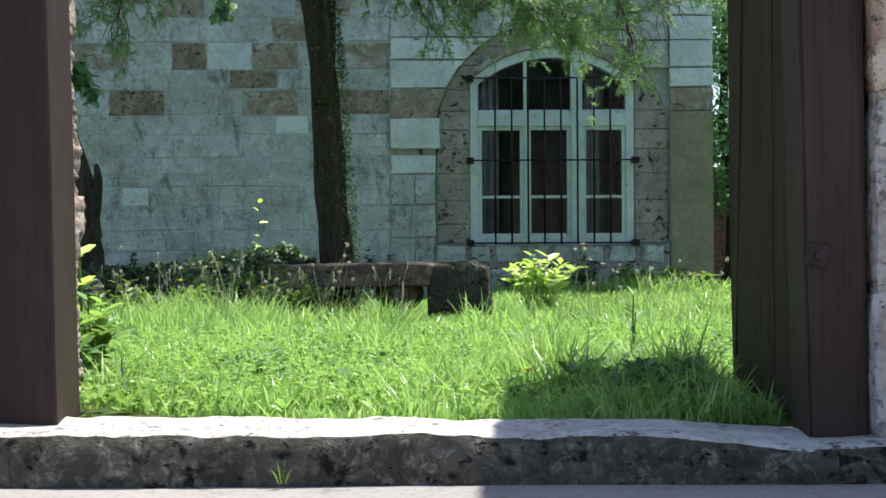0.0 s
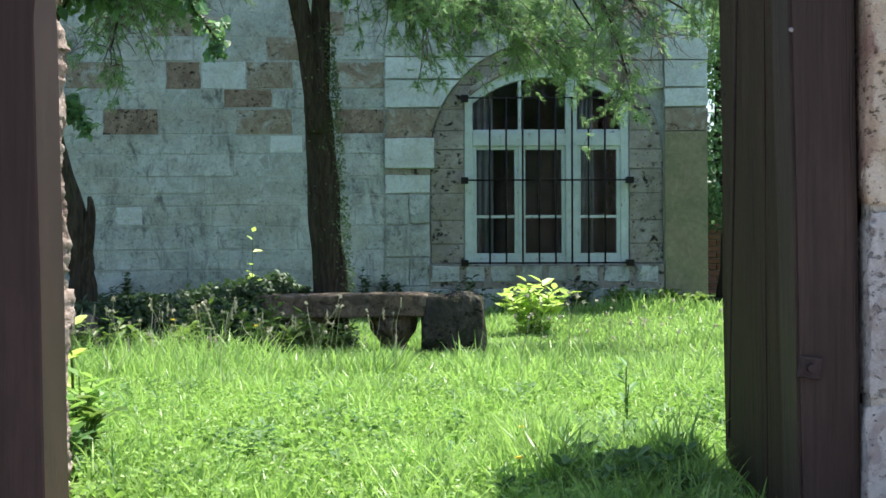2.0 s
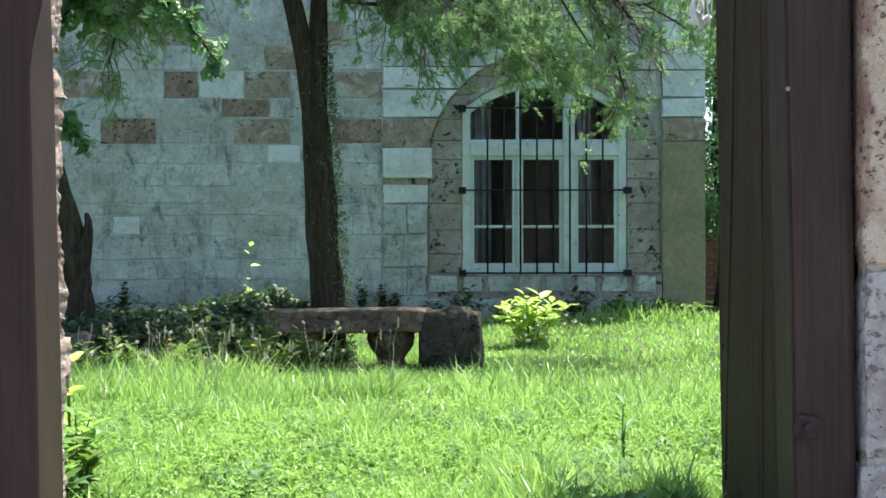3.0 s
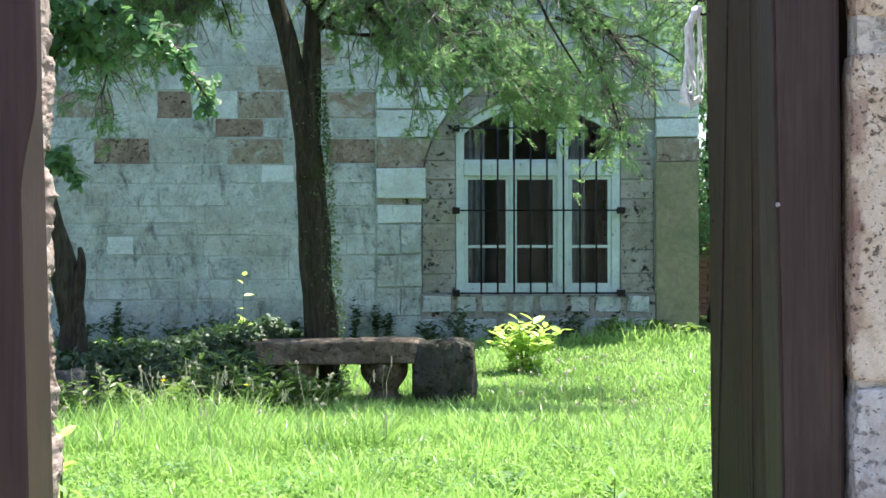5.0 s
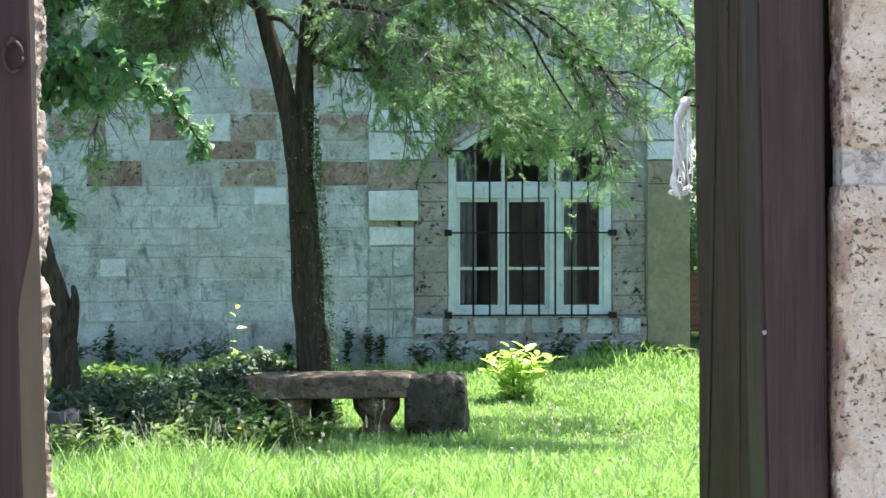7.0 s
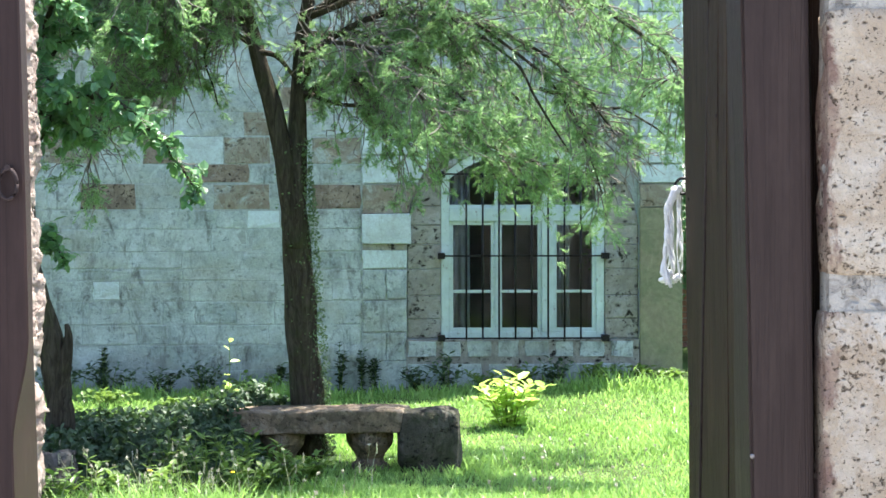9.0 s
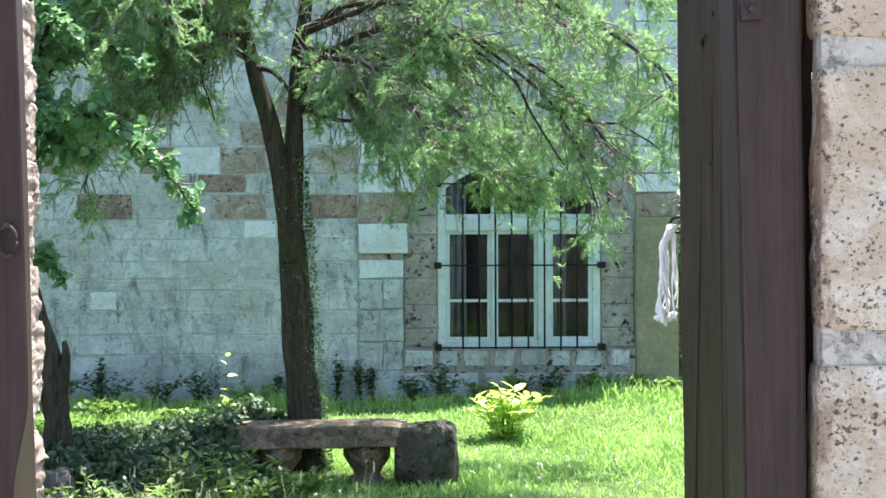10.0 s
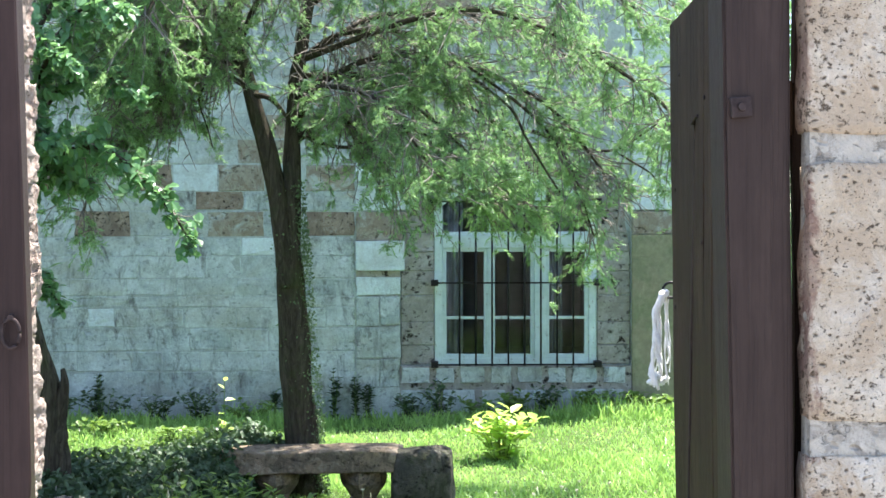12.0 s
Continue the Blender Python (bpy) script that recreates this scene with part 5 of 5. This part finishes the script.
def stalk(x, y, height, lean, kind):
    """One flowering stalk: a thin stem with a yellow flower, a seed head or a grass ear."""
    h = holder("flower_stalk", {"flower": "thin stalk with a small yellow flower", "seed": "thin stalk with a pale seed head", "ear": "grass stalk with a pale ear"}[kind], "wild flower", (x, y, ground_z(x, y)), "flower stalks in the grass")
    st = bmesh.new()
    top = Vector((lean[0], lean[1], height))
    p = smooth_path([Vector((0, 0, -0.01)), top * 0.5 + Vector((-lean[0] * 0.15, 0, 0)), top], 3)
    p = [q + rv(0.008) * (k > 0) for k, q in enumerate(p[:-1])] + [p[-1]]
    tube(st, p, [0.0013] * len(p), 4)
    part("stem", st, M_STALK, h)
    lv = Leaves()
    if kind == "flower":
        for k in range(9):
            w = k * 0.7
            lv.leaf(top, Vector((math.cos(w), math.sin(w), 0.25)), (0, 0, 1), 0.016, 0.009)
        lv.make("petals", M_PETAL, h)
    elif kind == "seed":
        for k in range(12):
            lv.leaf(top, rv(1), rv(1), 0.013, 0.008)
        lv.make("seed_head", M_SEED, h)
    else:
        for k in range(14):
            lv.leaf(top - Vector((0, 0, 0.004 * k)) + rv(0.002), rv(0.5) + Vector((0, 0, 1)), rv(1), 0.014, 0.006)
        lv.make("grass_ear", M_SEED, h)


rs = random.Random(5)
for i in range(130):
    y = rs.uniform(5.6, 8.4)
    if i % 3:
        x = rs.uniform(-0.27 * y, -0.02 * y)
    else:
        x = rs.uniform(0.05 * y, 0.19 * y)
    if i % 4 == 1:
        y, x = rs.uniform(7.2, 8.3), rs.uniform(-2.2, -0.6)
    stalk(x, y, rs.uniform(0.20, 0.40), (rs.uniform(-0.13, 0.13), rs.uniform(-0.08, 0.08)), ("seed", "ear", "seed", "seed", "ear", "flower" if i % 3 == 0 else "seed")[i % 6])


def dandelion(x, y, height, size):
    """A dandelion: a short hollow stem and a full yellow head."""
    h = holder("dandelion", "yellow dandelion flower open in the grass", "wild flower", (x, y, ground_z(x, y)), "dandelions in the grass")
    st = bmesh.new()
    tube(st, [Vector((0, 0, -0.01)), Vector((0.004, 0, height * 0.5)), Vector((0, -0.006, height))], [0.0022, 0.002, 0.002], 5)
    part("stem", st, M_WEED, h)
    lv = Leaves()
    for k in range(34):
        w, up = k * 2.4, 0.15 + 0.9 * (k / 34)
        lv.leaf((0, -0.006, height), (math.cos(w), math.sin(w), up), (0, 0, 1), size * (1 - 0.4 * k / 34), size * 0.3)
    lv.make("petals", M_PETAL, h)


for x, y, hh, sz in ((0.245, 3.95, 0.10, 0.020), (0.215, 3.45, 0.085, 0.016), (-1.35, 7.3, 0.30, 0.020), (-0.95, 7.5, 0.26, 0.018)):
    dandelion(x, y, hh, sz)
leafy_plant("dock_stalk", "tall dark dock stalk rising above the tussock", "weed", 0.57, 4.2, 0.33, 0.012, 2, M_HERB, (0.045, 0.08), 7, "", 0.3)


def grass():
    """Grass blades over the garden, thickest and finest near the gate."""
    rng = np.random.default_rng(3)

    def blades(n, x0, x1, y0, y1, hmin, hmax, w, clump=0.0):
        x, y = rng.uniform(x0, x1, n), rng.uniform(y0, y1, n)
        return x, y, rng.uniform(hmin, hmax, n) * (0.7 + 0.6 * rng.random(n)), np.full(n, w) * rng.uniform(0.6, 1.3, n)

    sets = [blades(87000, -1.5, 1.5, 2.93, 5.6, 0.035, 0.10, 0.0054), blades(13000, -0.86, 0.72, 2.92, 3.32, 0.02, 0.045, 0.003), blades(3500, -1.3, 1.2, 3.3, 5.4, 0.09, 0.14, 0.0045), blades(2600, 0.22, 0.72, 3.4, 4.3, 0.07, 0.14, 0.0065), blades(56000, -2.3, 2.0, 5.4, 8.4, 0.06, 0.125, 0.008), blades(7000, -2.1, -0.15, 6.2, 7.5, 0.18, 0.28, 0.0065), blades(1500, 0.1, 1.4, 5.0, 7.5, 0.14, 0.24, 0.007),
            blades(42000, -3.4, 2.8, 8.2, 11.2, 0.05, 0.10, 0.010), blades(30000, -4.6, 3.6, 11.0, 13.6, 0.04, 0.10, 0.012), blades(4200, -4.6, 2.7, 13.0, 13.6, 0.10, 0.24, 0.014), blades(1500, -1.3, 0.2, 9.9, 10.8, 0.10, 0.22, 0.011)]
    x, y, h, w = (np.concatenate(c) for c in zip(*sets))
    # Uneven growth: soft patches, and a tall tussock in the shade of the gate leaf.
    patch = 0.75 + 0.35 * np.sin(x * 2.9 + 1.1 * np.sin(y * 2.3)) * np.sin(y * 2.1 + x)
    h *= np.clip(patch, 0.45, 1.2)
    h *= 1 + np.where(y < 5.6, 0.42, 0.0) * np.sin(x * 11 + 2 * np.sin(y * 7)) * np.sin(y * 9 + 1.5 * np.sin(x * 5))
    h *= 1 + 0.55 * np.exp(-(((x - 0.58) / 0.26) ** 2 + ((y - 3.95) / 0.5) ** 2)) + 0.8 * np.exp(-(((x + 0.80) / 0.12) ** 2 + ((y - 3.6) / 0.5) ** 2))
    keep = (y > 2.94 + 0.32 * np.clip((-x - 0.25) / 0.5, 0, 1) ** 1.5 + 0.06 * np.clip((x - 0.3) / 0.4, 0, 1) + 0.025 * np.sin(x * 9) + 0.02 * np.sin(x * 23)) & ((y < 13.55) | (x > 2.7))
    keep &= ~((x < -0.83) & (y < 3.42)) & ~((np.abs(x - 0.75) < 0.035) & (y < 3.9))
    # Thin, dark pockets between the tufts.
    thin = np.sin(x * 23 + 3 * np.sin(y * 13)) * np.sin(y * 19 + 2 * np.sin(x * 17)) > 0.2
    keep &= ~(thin & (y < 6.5) & (rng.random(len(x)) < 0.8))
    x, y, h, w = x[keep], y[keep], h[keep], w[keep]
    n = len(x)
    g = 0.085 - 0.125 * np.clip((y - 5.6) / 3.4, 0, 1) + 0.02 * np.sin(x * 1.7 + 0.6) * np.sin(y * 1.1)
    g += np.clip((y - 9.5) / 4, 0, 1) * (0.03 + 0.10 * np.clip((x - 0.3) / 1.9, 0, 1)) - 0.01
    a = rng.uniform(0, 2 * np.pi, n)
    b = rng.uniform(0, 2 * np.pi, n)
    lean = rng.uniform(0.05, 0.75, n) * h
    dx, dy = np.cos(a) * lean, np.sin(a) * lean
    sx, sy = np.cos(b) * w / 2, np.sin(b) * w / 2
    V = np.empty((n, 7, 3))
    for k, (f, ww) in enumerate(((0, 0.8), (0.4, 1.0), (0.75, 0.7))):
        cx, cy, cz = x + dx * f * f, y + dy * f * f, g + h * (f - 0.18 * f * f)
        V[:, 2 * k] = np.stack([cx - sx * ww, cy - sy * ww, cz], 1)
        V[:, 2 * k + 1] = np.stack([cx + sx * ww, cy + sy * ww, cz], 1)
    V[:, 6] = np.stack([x + dx, y + dy, g + h * 0.86], 1)
    i = np.arange(n)[:, None] * 7
    quads = np.concatenate([i + [0, 1, 3, 2], i + [2, 3, 5, 4]]).tolist()
    tris = (i + [4, 5, 6]).tolist()
    ob = raw("grass", V.reshape(-1, 3).tolist(), quads + tris, M_GRASS)
    tagged(ob, "bright sunlit meadow grass of uneven height", "grass", kind="stuff")
    # Clover and other small round leaves between the blades.
    lv = Leaves()
    for _ in range(5600):
        yy = random.uniform(3.0, 6.5)
        xx = random.uniform(-0.28, 0.26) * yy
        if -0.83 > xx and yy < 3.45 or abs(xx - 0.75) < 0.05 and yy < 3.95:
            continue
        z = ground_z(xx, yy) + random.uniform(0.02, 0.075)
        for k in range(3):
            w = k * 2.1 + xx * 50
            lv.leaf((xx, yy, z), (math.cos(w), math.sin(w), 0.1 + rv(0.5).z), Vector((0, 0, 1)) + rv(0.9), 0.014, 0.011)
    for _ in range(950):
        yy = random.uniform(3.05, 8.0)
        xx = random.uniform(-0.27, 0.25) * yy
        if -0.80 > xx and yy < 3.5 or abs(xx - 0.75) < 0.12 and yy < 4.0:
            continue
        z = ground_z(xx, yy) + 0.02
        big = random.uniform(0.022, 0.055)
        for k in range(random.randint(4, 8)):
            w = k * 2.4 + xx * 31
            lv.leaf((xx, yy, z), (math.cos(w), math.sin(w), random.uniform(0.3, 1.3)), Vector((0, 0, 1)) + rv(0.5), big * random.uniform(0.7, 1.2), big * random.uniform(0.25, 0.42))
    tagged(lv.make("clover", M_CLOVER), "clover and small broad-leaved herbs among the grass", "clover", kind="stuff")
    # Darker herbs standing in loose groups.
    hb = Leaves()
    rh = random.Random(21)
    for _ in range(420):
        yy = rh.uniform(3.25, 6.2)
        xx = rh.uniform(-0.25, 0.22) * yy
        if xx < -0.80 and yy < 3.5 or abs(xx - 0.75) < 0.12 and yy < 4.0 or noise.noise(Vector((xx * 2.2, yy * 2.2, 3))) < 0.0:
            continue
        z = ground_z(xx, yy) + 0.02
        tall = rh.uniform(0.03, 0.085)
        for k in range(rh.randint(7, 13)):
            w = k * 2.4 + xx * 17
            hb.leaf((xx + rh.uniform(-0.02, 0.02), yy + rh.uniform(-0.02, 0.02), z + tall * k / 12), (math.cos(w), math.sin(w), rh.uniform(0.1, 0.9)), Vector((0, 0, 1)) + rv(0.5), rh.uniform(0.02, 0.042), rh.uniform(0.009, 0.018))
    # Broad leaves crowd the tussock in the shade of the gate leaf.
    for _ in range(150):
        xx, yy = rh.gauss(0.52, 0.12), rh.uniform(3.3, 4.3)
        if abs(xx - 0.75) < 0.10:
            continue
        z = ground_z(xx, yy) + rh.uniform(0.02, 0.09)
        for k in range(rh.randint(4, 8)):
            w = k * 2.4 + xx * 17
            hb.leaf((xx, yy, z), (math.cos(w), math.sin(w), rh.uniform(0.1, 0.9)), Vector((0, -0.3, 1)) + rv(0.5), rh.uniform(0.03, 0.065), rh.uniform(0.015, 0.032))
    tagged(hb.make("meadow_herbs", M_HERB), "low dark green herbs scattered through the grass", "herbs", kind="stuff")


grass()


def step_tuft():
    lv = Leaves()
    for k in range(4):
        lv.strip((0.004 * k, 0, 0), (0.12 * (k - 1.5), -0.12, 1), 0.03 + 0.014 * (k % 3), 0.006, (0.006 * (k - 1.5), -0.006, 0))
    t = lv.make("grass_tuft", M_WEED)
    t.location = (-0.288, 2.59, 0.03)
    tagged(t, "tiny grass tuft sprouting from the stone step", "grass tuft")


step_tuft()


# ---- distance beyond the building's corner ----
def far_garden():
    w = tagged(new("wall_brick_far"), "weathered red brick wall behind the garden", "wall", kind="structure")
    part("wall_core", box(2.7, 9, 18.04, 18.3, -0.2, 1.5), M_MORTAR, w)
    vs, fs = prism([(0.23, 0), (0, 0), (0, 0.065), (0.23, 0.065)], 18.0, 18.1, 0.004, 0.004)
    me = raw("brick", vs, fs, M_BRICK, w)
    me.location = (2.72, 0, 0.0)
    for r in range(19):
        for i in range(8):
            if r == 0 and i == 0:
                continue
            o = new("brick", me.data)
            o.parent = w
            o.location = (2.72 + 0.242 * i + (0.12 if r % 2 else 0), 0, 0.077 * r)
    for x, y, hh in ((3.3, 16.2, 3.9), (4.2, 17.0, 4.6), (3.1, 17.2, 5.0), (3.9, 15.7, 4.8)):
        t = holder("garden_tree", "leafy green tree beyond the building corner", "tree", (x, y, ground_z(x, y)), "trees behind the building")
        bm = bmesh.new()
        limb(bm, [(0, 0, -0.1), (0.05, 0, 0.9), (-0.05, 0.1, 1.8), (0, 0, hh)], 0.10, 0.03)
        part("trunk", bm, M_BARK, t, "", True)
        lv = Leaves()
        for _ in range(10000):
            d = rv(1)
            c = Vector((0, 0, hh * 0.62)) + Vector((d.x * 1.0, d.y * 1.0, d.z * hh * 0.42))
            if noise.noise(c * 1.6 + Vector((x, 0, 0))) > -0.2:
                lv.leaf(c, rv(1), Vector((0, 0, 1)) + rv(0.8), random.uniform(0.05, 0.09), random.uniform(0.025, 0.05))
        lv.make("crown", M_BROAD, t)


far_garden()


def street_house():
    """The house across the street, behind the camera; the window panes mirror it."""
    h = holder("street_house", "plain plastered house with a red tiled roof across the street", "house", (3.0, -15.0, 0.0))
    part("wall", box(-6, 6, -4, 0, -0.1, 3.6), plain("cream_plaster", (0.62, 0.55, 0.47), 0.9, 0, 0.1, 3), h)
    raw("roof", [(-6.4, 0.5, 3.55), (6.4, 0.5, 3.55), (6.4, -4.5, 3.55), (-6.4, -4.5, 3.55), (-6.4, -2, 5.3), (6.4, -2, 5.3)],
        [(1, 0, 4, 5), (3, 2, 5, 4), (2, 1, 5), (0, 3, 4), (0, 1, 2, 3)], M_TILE, h, "red tiled roof")
    for x in (-4.2, -1.6, 1.0, 3.6):
        w = part("window", box(x - 0.5, x + 0.5, -0.02, 0.03, 1.2, 2.7, bevel=0.01), M_PAINT, h)
        part("pane", box(x - 0.42, x + 0.42, 0.032, 0.036, 1.28, 2.62), M_IRON, w)


street_house()
